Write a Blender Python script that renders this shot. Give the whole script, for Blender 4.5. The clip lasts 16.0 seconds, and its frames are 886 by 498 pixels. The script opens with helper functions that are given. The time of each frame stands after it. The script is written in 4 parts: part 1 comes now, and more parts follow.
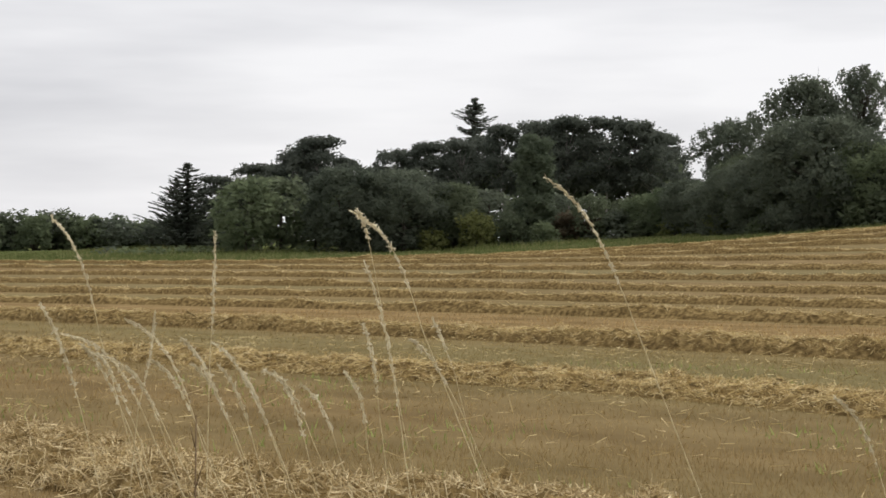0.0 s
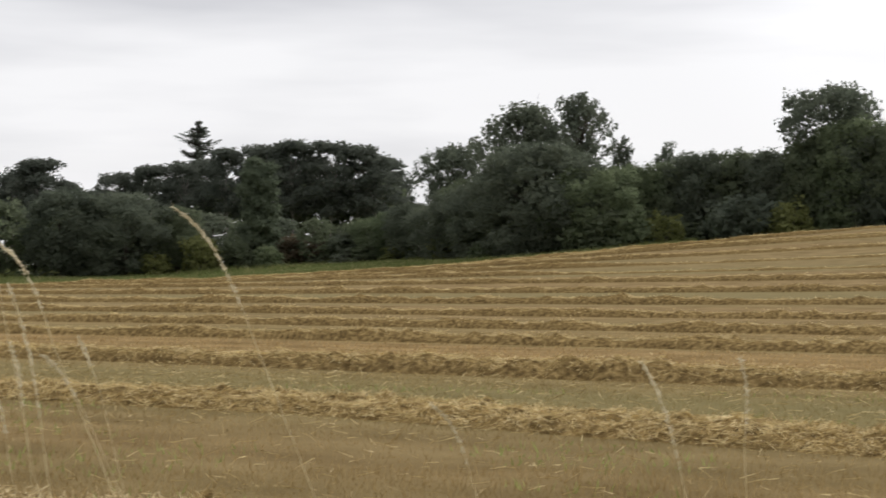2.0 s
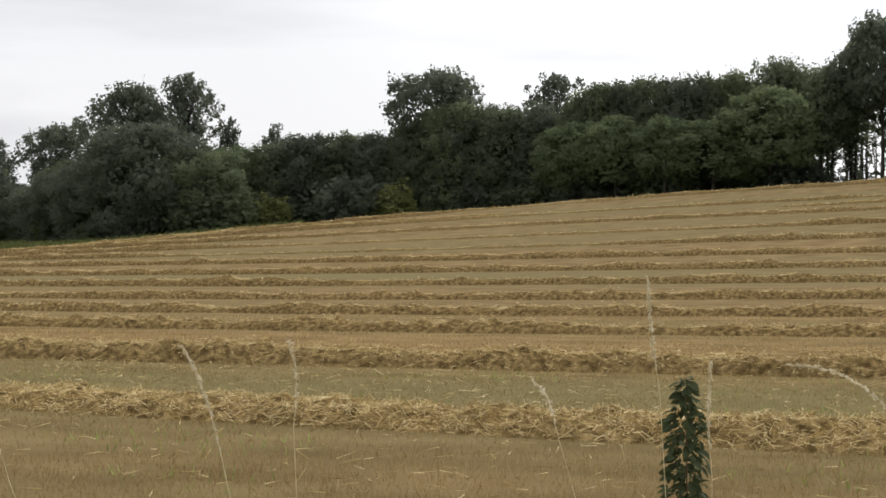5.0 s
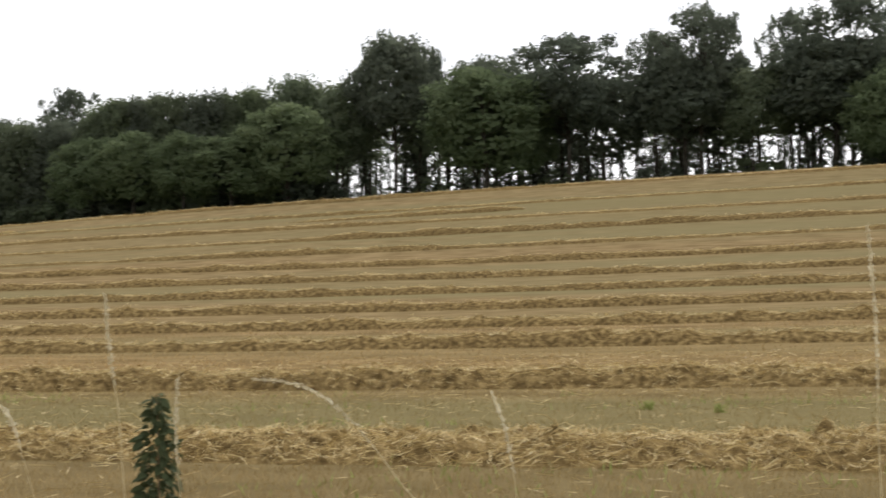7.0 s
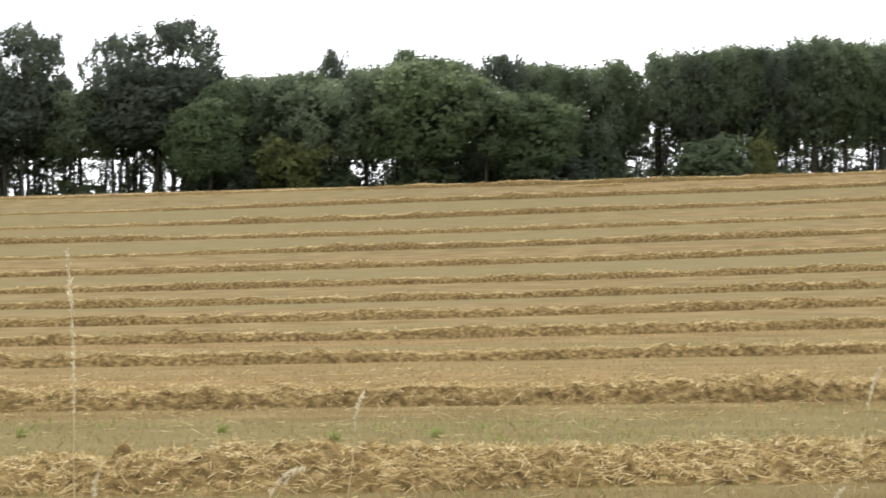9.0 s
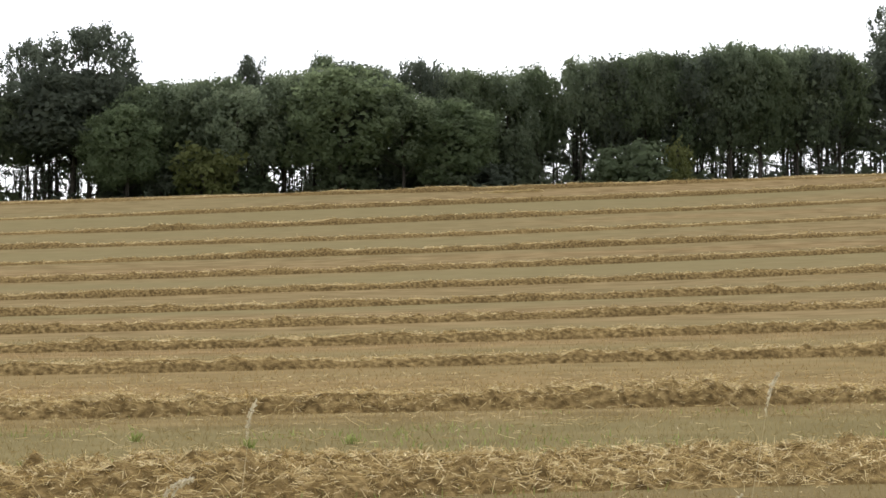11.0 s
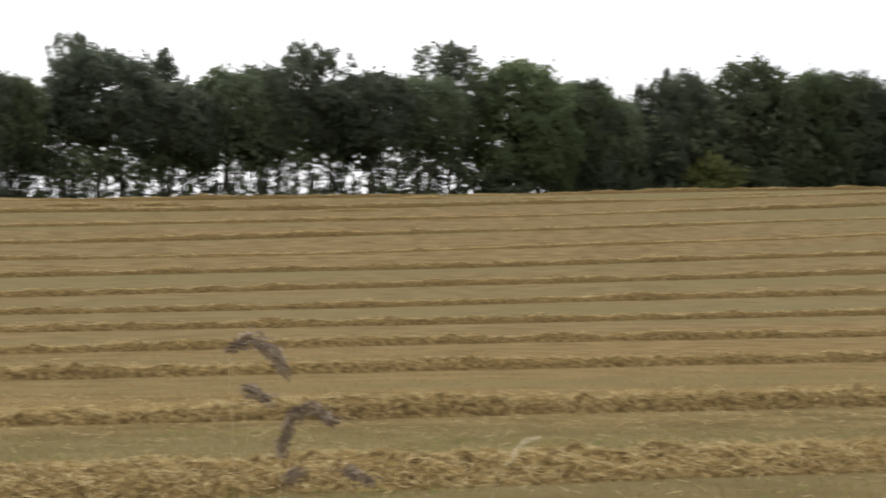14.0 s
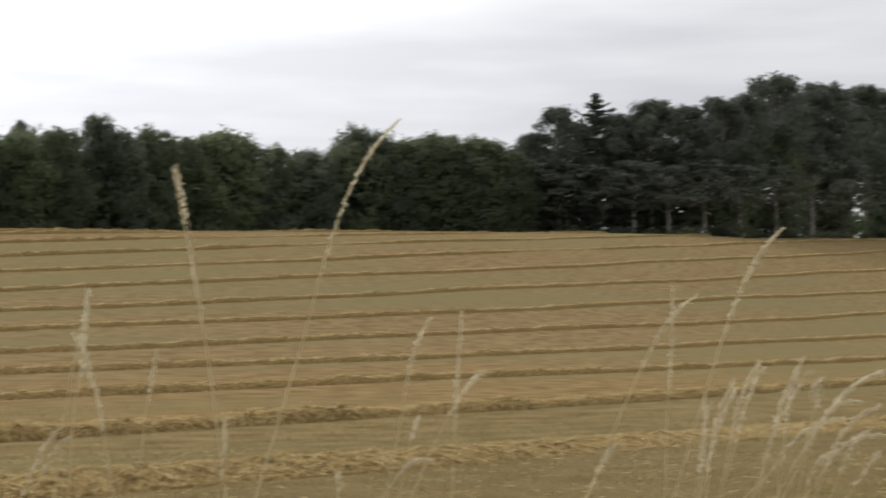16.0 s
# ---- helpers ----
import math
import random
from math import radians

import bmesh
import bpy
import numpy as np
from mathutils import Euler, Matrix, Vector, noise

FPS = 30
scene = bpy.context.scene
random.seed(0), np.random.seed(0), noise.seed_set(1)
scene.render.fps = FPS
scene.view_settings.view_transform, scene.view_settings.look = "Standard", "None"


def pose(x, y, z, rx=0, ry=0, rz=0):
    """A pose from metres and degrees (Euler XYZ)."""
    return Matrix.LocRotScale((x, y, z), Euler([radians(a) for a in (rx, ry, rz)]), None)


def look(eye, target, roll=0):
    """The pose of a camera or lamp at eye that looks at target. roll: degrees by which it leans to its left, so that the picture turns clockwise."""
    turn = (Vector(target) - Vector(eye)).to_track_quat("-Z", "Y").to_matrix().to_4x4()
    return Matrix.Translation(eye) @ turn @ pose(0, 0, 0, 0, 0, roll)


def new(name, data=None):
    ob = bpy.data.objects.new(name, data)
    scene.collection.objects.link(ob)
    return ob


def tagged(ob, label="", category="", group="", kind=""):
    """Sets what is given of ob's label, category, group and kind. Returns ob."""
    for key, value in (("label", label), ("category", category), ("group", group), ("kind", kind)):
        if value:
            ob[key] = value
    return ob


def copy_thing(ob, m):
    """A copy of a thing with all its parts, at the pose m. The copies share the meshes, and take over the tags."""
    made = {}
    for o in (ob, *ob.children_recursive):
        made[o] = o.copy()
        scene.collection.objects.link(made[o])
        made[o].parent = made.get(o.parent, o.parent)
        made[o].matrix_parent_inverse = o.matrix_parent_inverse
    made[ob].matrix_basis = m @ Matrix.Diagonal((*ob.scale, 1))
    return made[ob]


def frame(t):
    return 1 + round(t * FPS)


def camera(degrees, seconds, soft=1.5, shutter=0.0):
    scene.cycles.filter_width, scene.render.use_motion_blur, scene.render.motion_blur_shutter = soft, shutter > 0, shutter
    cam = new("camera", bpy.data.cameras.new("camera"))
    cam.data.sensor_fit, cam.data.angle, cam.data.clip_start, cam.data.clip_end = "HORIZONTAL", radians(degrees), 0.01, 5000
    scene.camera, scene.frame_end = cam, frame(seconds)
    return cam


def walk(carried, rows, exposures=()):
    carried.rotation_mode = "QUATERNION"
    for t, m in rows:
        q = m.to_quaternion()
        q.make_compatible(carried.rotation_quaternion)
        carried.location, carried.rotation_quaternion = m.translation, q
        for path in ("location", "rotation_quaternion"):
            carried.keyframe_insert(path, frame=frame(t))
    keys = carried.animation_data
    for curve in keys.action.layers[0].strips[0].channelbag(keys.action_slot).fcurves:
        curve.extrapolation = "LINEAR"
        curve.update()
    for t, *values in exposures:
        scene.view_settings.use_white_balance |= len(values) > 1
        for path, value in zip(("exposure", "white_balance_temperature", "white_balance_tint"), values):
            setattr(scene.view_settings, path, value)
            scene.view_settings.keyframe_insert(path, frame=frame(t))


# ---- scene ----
# ---------------------------------------------------------------- camera
cam = camera(25.25, 16.0, soft=1.6, shutter=0.3)

# seconds, eye x, eye y, yaw to the right, pitch, roll
PATH = [
    (0.0, -0.000, 0.300, -45.36, -0.31, 0.08),
    (0.5, 0.035, 0.275, -44.44, -0.03, 0.02),
    (1.0, 0.089, 0.234, -43.25, 0.11, -0.23),
    (1.5, 0.181, 0.177, -40.32, -0.01, -0.25),
    (2.0, 0.258, 0.207, -37.42, 0.39, 0.02),
    (2.5, 0.274, 0.285, -33.78, 0.31, -0.17),
    (3.0, 0.281, 0.310, -30.07, 0.11, -0.03),
    (3.5, 0.290, 0.297, -27.14, 0.05, -0.04),
    (3.7, 0.293, 0.291, -26.94, -0.22, -0.09),
    (5.8, 0.309, 0.299, -23.63, 0.25, -0.01),
    (6.0, 0.328, 0.284, -21.02, 0.53, -0.12),
    (6.5, 0.361, 0.288, -16.12, 0.58, -0.53),
    (7.0, 0.366, 0.318, -12.25, 0.23, -0.74),
    (7.5, 0.398, 0.334, -8.00, 0.83, -0.81),
    (8.0, 0.471, 0.342, -2.47, 0.37, -0.71),
    (8.5, 0.499, 0.341, 4.03, 0.33, -0.25),
    (9.0, 0.509, 0.335, 7.23, 0.84, 0.26),
    (9.2, 0.506, 0.329, 8.27, 0.98, 0.18),
    (11.3, 0.556, 0.387, 9.80, 1.03, 0.24),
    (11.5, 0.565, 0.400, 10.00, 0.96, 0.44),
    (12.0, 0.659, 0.417, 11.21, 0.29, -0.03),
    (12.5, 0.830, 0.408, 13.30, 0.06, -0.28),
    (13.0, 0.910, 0.336, 19.63, 0.78, 0.34),
    (13.5, 0.920, 0.298, 25.67, 2.10, 0.97),
    (14.0, 0.907, 0.289, 33.14, 1.94, 0.99),
    (14.5, 0.868, 0.309, 40.71, 2.30, 0.67),
    (15.0, 0.826, 0.346, 48.63, 2.36, 0.42),
    (15.5, 0.782, 0.350, 55.95, 2.84, 0.05),
    (16.0, 0.766, 0.349, 62.94, 3.39, -0.27),
]
EYE = 1.6


def aim(x, y, yaw, pitch, roll):
    a, p = radians(yaw), radians(pitch)
    way = Vector((math.sin(a) * math.cos(p), math.cos(a) * math.cos(p), math.sin(p)))
    eye = Vector((x, y, EYE))
    return look(eye, eye + way * 10, roll)


# seconds, stops, kelvin, tint
EXPOSURES = [
    (0.0, -0.12, 6500, 10),
    (1.5, -0.11, 6500, 10),
    (3.5, -0.12, 6500, 10),
    (6.0, -0.10, 6430, 10),
    (7.0, 0.02, 6430, 10),
    (7.5, 0.12, 6250, 10),
    (8.0, 0.31, 6250, 10),
    (8.5, 0.53, 6250, 10),
    (9.0, 0.57, 6250, 10),
    (9.2, 0.53, 6250, 10),
    (11.3, 0.20, 6250, 10),
    (12.0, 0.41, 6250, 10),
    (12.5, 0.52, 6250, 10),
    (13.0, 0.54, 6250, 10),
    (13.5, 0.25, 6350, 10),
    (14.0, -0.10, 6480, 10),
    (14.5, -0.28, 6480, 10),
    (15.0, -0.27, 6480, 10),
    (15.5, -0.36, 6480, 10),
    (16.0, -0.20, 6480, 10),
]
walk(cam, [(t, aim(*row)) for t, *row in PATH], EXPOSURES)

# ---------------------------------------------------------------- sky and sun
world = bpy.data.worlds.new("overcast_sky")
scene.world = world
world.use_nodes = True
wn, wl = world.node_tree.nodes, world.node_tree.links
wn.clear()
w_out = wn.new("ShaderNodeOutputWorld")
w_bg = wn.new("ShaderNodeBackground")
w_sky = wn.new("ShaderNodeTexSky")
w_sky.sky_type = "NISHITA"
w_sky.sun_disc = False
w_sky.sun_elevation = radians(37)
w_sky.sun_rotation = radians(10)
w_dim = wn.new("ShaderNodeVectorMath")
w_dim.operation = "SCALE"
w_dim.inputs["Scale"].default_value = 0.1
w_co = wn.new("ShaderNodeTexCoord")
w_map = wn.new("ShaderNodeMapping")
w_map.inputs["Scale"].default_value = (1.3, 1.3, 9.0)
w_map.inputs["Rotation"].default_value = (0.0, 0.0, radians(28))
w_map.inputs["Location"].default_value = (0.35, 0.1, 0.0)
w_noise = wn.new("ShaderNodeTexNoise")
w_noise.inputs["Scale"].default_value = 1.6
w_noise.inputs["Detail"].default_value = 5.0
w_noise.inputs["Roughness"].default_value = 0.5
w_ramp = wn.new("ShaderNodeValToRGB")
w_ramp.color_ramp.elements[0].position = 0.36
w_ramp.color_ramp.elements[0].color = (0.755, 0.755, 0.79, 1)
w_ramp.color_ramp.elements[1].position = 0.56
w_ramp.color_ramp.elements[1].color = (1.06, 1.053, 1.072, 1)
w_mix = wn.new("ShaderNodeMix")
w_mix.data_type = "RGBA"
w_mix.inputs["Factor"].default_value = 0.94
wl.new(w_co.outputs["Generated"], w_map.inputs["Vector"])
wl.new(w_map.outputs["Vector"], w_noise.inputs["Vector"])
wl.new(w_noise.outputs["Fac"], w_ramp.inputs["Fac"])
wl.new(w_sky.outputs["Color"], w_dim.inputs[0])
wl.new(w_dim.outputs["Vector"], w_mix.inputs["A"])
w_dot = wn.new("ShaderNodeVectorMath")
w_dot.operation = "DOT_PRODUCT"
w_dot.inputs[1].default_value = (0.24, 0.67, 0.70)
w_glow = wn.new("ShaderNodeMapRange")
w_glow.interpolation_type = "SMOOTHSTEP"
w_glow.inputs["From Min"].default_value = 0.5
w_glow.inputs["From Max"].default_value = 0.72
w_glow.inputs["To Min"].default_value = 0.98
w_glow.inputs["To Max"].default_value = 1.45
w_bright = wn.new("ShaderNodeVectorMath")
w_bright.operation = "SCALE"
wl.new(w_co.outputs["Generated"], w_dot.inputs[0])
wl.new(w_dot.outputs["Value"], w_glow.inputs["Value"])
wl.new(w_ramp.outputs["Color"], w_bright.inputs[0])
wl.new(w_glow.outputs["Result"], w_bright.inputs["Scale"])
wl.new(w_bright.outputs["Vector"], w_mix.inputs["B"])
wl.new(w_mix.outputs["Result"], w_bg.inputs["Color"])
wl.new(w_bg.outputs["Background"], w_out.inputs["Surface"])
w_bg.inputs["Strength"].default_value = 1.0

sun = new("sun", bpy.data.lights.new("sun", "SUN"))
sun.data.energy = 1.7
sun.data.angle = radians(20)
sun.data.color = (1.0, 0.96, 0.9)
sun.matrix_basis = look((0, 0, 60), (-12, -68, 8))

# ---------------------------------------------------------------- helpers of this scene
rng = np.random.default_rng(7)


def material(name, stops, scale=1.0, detail=4.0, stretch=(1, 1, 1), rough=0.85, bump=0.0, bump_scale=40.0,
             vary=0.0, island=0.0, blotch=None, sheen=0.0, strips=False, gloss=0.2):
    """A node material: a colour ramp over noise, shifted per object and per loose piece, with fine relief."""
    m = bpy.data.materials.new(name)
    m.use_nodes = True
    n, l = m.node_tree.nodes, m.node_tree.links
    b = n["Principled BSDF"]
    b.inputs["Roughness"].default_value = rough
    b.inputs["Specular IOR Level"].default_value = gloss
    geo = n.new("ShaderNodeNewGeometry")
    mp = n.new("ShaderNodeMapping")
    mp.inputs["Scale"].default_value = stretch
    l.new(geo.outputs["Position"], mp.inputs["Vector"])
    no = n.new("ShaderNodeTexNoise")
    no.inputs["Scale"].default_value = scale
    no.inputs["Detail"].default_value = detail
    l.new(mp.outputs["Vector"], no.inputs["Vector"])
    fac = no.outputs["Fac"]
    if island or vary:
        info = n.new("ShaderNodeObjectInfo")
        for source, amount in ((geo.outputs["Random Per Island"], island), (info.outputs["Random"], vary)):
            if amount:
                ma = n.new("ShaderNodeMath")
                ma.operation = "MULTIPLY_ADD"
                ma.inputs[1].default_value = amount
                ad = n.new("ShaderNodeMath")
                ad.operation = "ADD"
                ad.inputs[1].default_value = -amount / 2
                l.new(source, ma.inputs[0])
                l.new(fac, ad.inputs[0])
                l.new(ad.outputs[0], ma.inputs[2])
                fac = ma.outputs[0]
    ra = n.new("ShaderNodeValToRGB")
    while len(ra.color_ramp.elements) < len(stops):
        ra.color_ramp.elements.new(0.5)
    for e, (p, c) in zip(ra.color_ramp.elements, stops):
        e.position = p
        e.color = (*c, 1)
    l.new(fac, ra.inputs["Fac"])
    colour = ra.outputs["Color"]
    if blotch:
        tint, size, st, amount = blotch
        mp2 = n.new("ShaderNodeMapping")
        mp2.inputs["Scale"].default_value = st
        l.new(geo.outputs["Position"], mp2.inputs["Vector"])
        no2 = n.new("ShaderNodeTexNoise")
        no2.inputs["Scale"].default_value = size
        no2.inputs["Detail"].default_value = 3.0
        l.new(mp2.outputs["Vector"], no2.inputs["Vector"])
        r2 = n.new("ShaderNodeValToRGB")
        r2.color_ramp.elements[0].position = 0.42
        r2.color_ramp.elements[1].position = 0.62
        r2.color_ramp.elements[1].color = (amount, amount, amount, 1)
        l.new(no2.outputs["Fac"], r2.inputs["Fac"])
        mx = n.new("ShaderNodeMix")
        mx.data_type = "RGBA"
        mx.inputs["B"].default_value = (*tint, 1)
        l.new(r2.outputs["Color"], mx.inputs["Factor"])
        l.new(colour, mx.inputs["A"])
        colour = mx.outputs["Result"]
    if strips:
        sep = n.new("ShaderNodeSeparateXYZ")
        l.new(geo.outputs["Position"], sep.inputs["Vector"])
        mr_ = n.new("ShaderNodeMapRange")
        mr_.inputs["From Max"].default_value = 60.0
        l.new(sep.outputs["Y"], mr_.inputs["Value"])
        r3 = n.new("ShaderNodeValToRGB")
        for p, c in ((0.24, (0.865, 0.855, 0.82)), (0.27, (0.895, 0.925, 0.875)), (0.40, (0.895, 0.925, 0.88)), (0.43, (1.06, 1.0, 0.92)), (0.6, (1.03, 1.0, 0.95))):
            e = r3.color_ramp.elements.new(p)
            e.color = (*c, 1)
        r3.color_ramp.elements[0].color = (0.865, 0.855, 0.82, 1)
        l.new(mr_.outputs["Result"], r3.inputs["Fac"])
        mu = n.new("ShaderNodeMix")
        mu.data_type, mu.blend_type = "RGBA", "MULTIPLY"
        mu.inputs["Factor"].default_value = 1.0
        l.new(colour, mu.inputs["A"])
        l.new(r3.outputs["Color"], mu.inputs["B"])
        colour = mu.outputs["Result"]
    l.new(colour, b.inputs["Base Color"])
    if bump:
        nb = n.new("ShaderNodeTexNoise")
        nb.inputs["Scale"].default_value = bump_scale
        nb.inputs["Detail"].default_value = 4.0
        l.new(mp.outputs["Vector"], nb.inputs["Vector"])
        bp = n.new("ShaderNodeBump")
        bp.inputs["Strength"].default_value = bump
        bp.inputs["Distance"].default_value = 0.05
        l.new(nb.outputs["Fac"], bp.inputs["Height"])
        l.new(bp.outputs["Normal"], b.inputs["Normal"])
    if sheen:
        b.inputs["Subsurface Weight"].default_value = 0.0
        tr = n.new("ShaderNodeBsdfTranslucent")
        l.new(colour, tr.inputs["Color"])
        ms = n.new("ShaderNodeMixShader")
        ms.inputs["Fac"].default_value = sheen
        l.new(b.outputs["BSDF"], ms.inputs[1])
        l.new(tr.outputs["BSDF"], ms.inputs[2])
        l.new(ms.outputs["Shader"], n["Material Output"].inputs["Surface"])
    return m


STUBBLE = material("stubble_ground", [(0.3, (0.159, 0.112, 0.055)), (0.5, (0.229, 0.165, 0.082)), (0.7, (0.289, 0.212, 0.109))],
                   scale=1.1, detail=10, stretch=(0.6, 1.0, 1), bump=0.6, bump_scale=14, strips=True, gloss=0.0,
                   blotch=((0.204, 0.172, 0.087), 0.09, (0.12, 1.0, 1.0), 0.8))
MARGIN = material("margin_grass", [(0.3, (0.07, 0.083, 0.03)), (0.6, (0.108, 0.122, 0.046)), (0.8, (0.16, 0.15, 0.08))],
                  scale=0.6, detail=6, bump=0.6, bump_scale=6, gloss=0.0)
MEADOW = material("meadow_blades", [(0.2, (0.10, 0.125, 0.04)), (0.6, (0.17, 0.19, 0.07)), (0.9, (0.36, 0.31, 0.165))], scale=0.15, detail=5, island=0.5, sheen=0.4, gloss=0.05)
VERGE = material("verge_soil", [(0.3, (0.16, 0.13, 0.07)), (0.6, (0.27, 0.22, 0.11)), (0.8, (0.2, 0.2, 0.09))],
                 scale=4, detail=6, bump=0.5, bump_scale=20)
STRAW = material("straw", [(0.1, (0.23, 0.16, 0.062)), (0.45, (0.53, 0.405, 0.175)), (0.85, (0.80, 0.65, 0.34))],
                 scale=3.0, detail=5, rough=0.55, island=0.8, gloss=0.12)
# pale straw of the front row; on the other crests it paints rim light
BLEACHED_AND_LIT = material("bleached_and_lit_straw", [(0.1, (0.31, 0.22, 0.088)), (0.45, (0.59, 0.452, 0.2)), (0.85, (0.84, 0.69, 0.38))],
                    scale=3.0, detail=5, rough=0.55, island=0.8, gloss=0.12)
WEATHERED = material("weathered_straw", [(0.1, (0.28, 0.20, 0.09)), (0.45, (0.51, 0.39, 0.195)), (0.85, (0.79, 0.66, 0.40))],
                     scale=3.0, detail=5, rough=0.6, island=0.8, gloss=0.1)
# lit counterpart of the swath: light on the crests is in this colour
LIT_CREST = material("lit_straw_crest", [(0.3, (0.20, 0.145, 0.066)), (0.5, (0.345, 0.26, 0.125)), (0.7, (0.47, 0.365, 0.19))],
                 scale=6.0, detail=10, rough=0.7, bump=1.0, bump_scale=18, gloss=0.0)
# dark body colour, which also carries the shade of the rows' near sides
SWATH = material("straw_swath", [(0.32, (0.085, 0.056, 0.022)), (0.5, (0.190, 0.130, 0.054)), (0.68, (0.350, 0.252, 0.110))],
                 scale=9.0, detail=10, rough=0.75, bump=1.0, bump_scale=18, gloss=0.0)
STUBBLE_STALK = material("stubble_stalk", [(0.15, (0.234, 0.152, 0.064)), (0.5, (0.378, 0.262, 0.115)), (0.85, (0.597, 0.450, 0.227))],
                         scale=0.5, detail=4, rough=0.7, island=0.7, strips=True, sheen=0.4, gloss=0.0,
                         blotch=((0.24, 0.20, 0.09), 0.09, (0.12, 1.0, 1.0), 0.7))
WEED = material("weed_green", [(0.3, (0.20, 0.235, 0.06)), (0.7, (0.40, 0.44, 0.15))], scale=2, island=0.4, sheen=0.3)
BARK = material("bark", [(0.3, (0.045, 0.038, 0.03)), (0.7, (0.11, 0.095, 0.075))], scale=3, detail=6, stretch=(3, 3, 0.6),
                rough=0.9, bump=0.8, bump_scale=12)
PALE_BARK = material("pale_bark", [(0.3, (0.18, 0.165, 0.15)), (0.7, (0.38, 0.355, 0.32))], scale=3, detail=6, stretch=(3, 3, 0.6),
                     rough=0.9, bump=0.6, bump_scale=12)


def leaf_material(name, dark, light, sheen=0.5):
    return material(name, [(0.2, dark), (0.85, light)], scale=0.35, detail=4, rough=0.6, island=0.14, vary=0.3, sheen=sheen, gloss=0.05)


LEAF = leaf_material("broadleaf_foliage", (0.116, 0.139, 0.087), (0.178, 0.205, 0.125), 0.62)
LEAF_DARK = leaf_material("dark_foliage", (0.112, 0.132, 0.098), (0.172, 0.193, 0.137), 0.62)
LEAF_MID = leaf_material("mixed_foliage", (0.129, 0.161, 0.092), (0.201, 0.238, 0.135), 0.62)
# leaf colour lifted and greyed to paint the bright haze over the belt
LEAF_BELT_HAZY = leaf_material("hazy_belt_foliage", (0.161, 0.195, 0.124), (0.248, 0.286, 0.178), 0.62)
LEAF_LIGHT = leaf_material("light_foliage", (0.143, 0.182, 0.095), (0.224, 0.268, 0.143), 0.62)
LEAF_YELLOW = leaf_material("yellow_green_foliage", (0.13, 0.145, 0.055), (0.225, 0.235, 0.09), 0.5)
NEEDLE = leaf_material("pine_needles", (0.099, 0.114, 0.092), (0.152, 0.166, 0.132), 0.5)
IVY = leaf_material("ivy_foliage", (0.112, 0.137, 0.09), (0.169, 0.198, 0.125), 0.5)
LEAF_RUSSET = leaf_material("russet_foliage", (0.085, 0.072, 0.048), (0.17, 0.135, 0.09))
DRY = material("dry_grass", [(0.25, (0.55, 0.48, 0.32)), (0.75, (0.86, 0.80, 0.62))], scale=20, rough=0.7, island=0.4, sheen=0.45)
DRY_DARK = material("dead_stem", [(0.3, (0.10, 0.065, 0.035)), (0.7, (0.22, 0.15, 0.08))], scale=30, rough=0.8)
DRY_STEM = material("dry_stem", [(0.3, (0.55, 0.46, 0.27)), (0.7, (0.80, 0.71, 0.48))], scale=30, rough=0.7, sheen=0.3)
SEED_GREY = material("grey_seed", [(0.3, (0.20, 0.15, 0.11)), (0.7, (0.44, 0.36, 0.275))], scale=60, rough=0.9, island=0.4)
NETTLE = leaf_material("nettle_leaf", (0.03, 0.042, 0.02), (0.095, 0.115, 0.055), 0.25)


def mesh_object(name, verts, faces, mat, parent=None, label="", smooth=False):
    me = bpy.data.meshes.new(name)
    me.from_pydata([tuple(v) for v in verts], [], [tuple(f) for f in faces])
    me.materials.append(mat)
    if smooth:
        me.shade_smooth()
    ob = new(name, me)
    if parent:
        ob.parent = parent
    if label:
        ob["label"] = label
    return ob


def quads_mesh(name, corners, mat):
    """A mesh of loose blades or leaves; corners has the shape (n, 4, 3) or (n, 3, 3)."""
    n, c = corners.shape[:2]
    me = bpy.data.meshes.new(name)
    me.vertices.add(c * n)
    me.vertices.foreach_set("co", corners.astype(np.float32).ravel())
    me.loops.add(c * n)
    me.loops.foreach_set("vertex_index", np.arange(c * n, dtype=np.int32))
    me.polygons.add(n)
    me.polygons.foreach_set("loop_start", np.arange(0, c * n, c, dtype=np.int32))
    me.update(calc_edges=True)
    me.materials.append(mat)
    return me


def part(name, mesh, parent, label="", kind=""):
    ob = new(name, mesh)
    ob.parent = parent
    return tagged(ob, label, kind=kind)


def unit(v):
    return v / np.maximum(np.linalg.norm(v, axis=-1, keepdims=True), 1e-9)


def blades(centre, way, length, width, r):
    """Flat strips along way, turned at random about it."""
    side = unit(np.cross(way, unit(r.normal(size=centre.shape))))
    a, b = way * length[:, None] / 2, side * width[:, None] / 2
    return np.stack([centre - a - b, centre - a + b, centre + a + b * 0.6, centre + a - b * 0.6], 1)


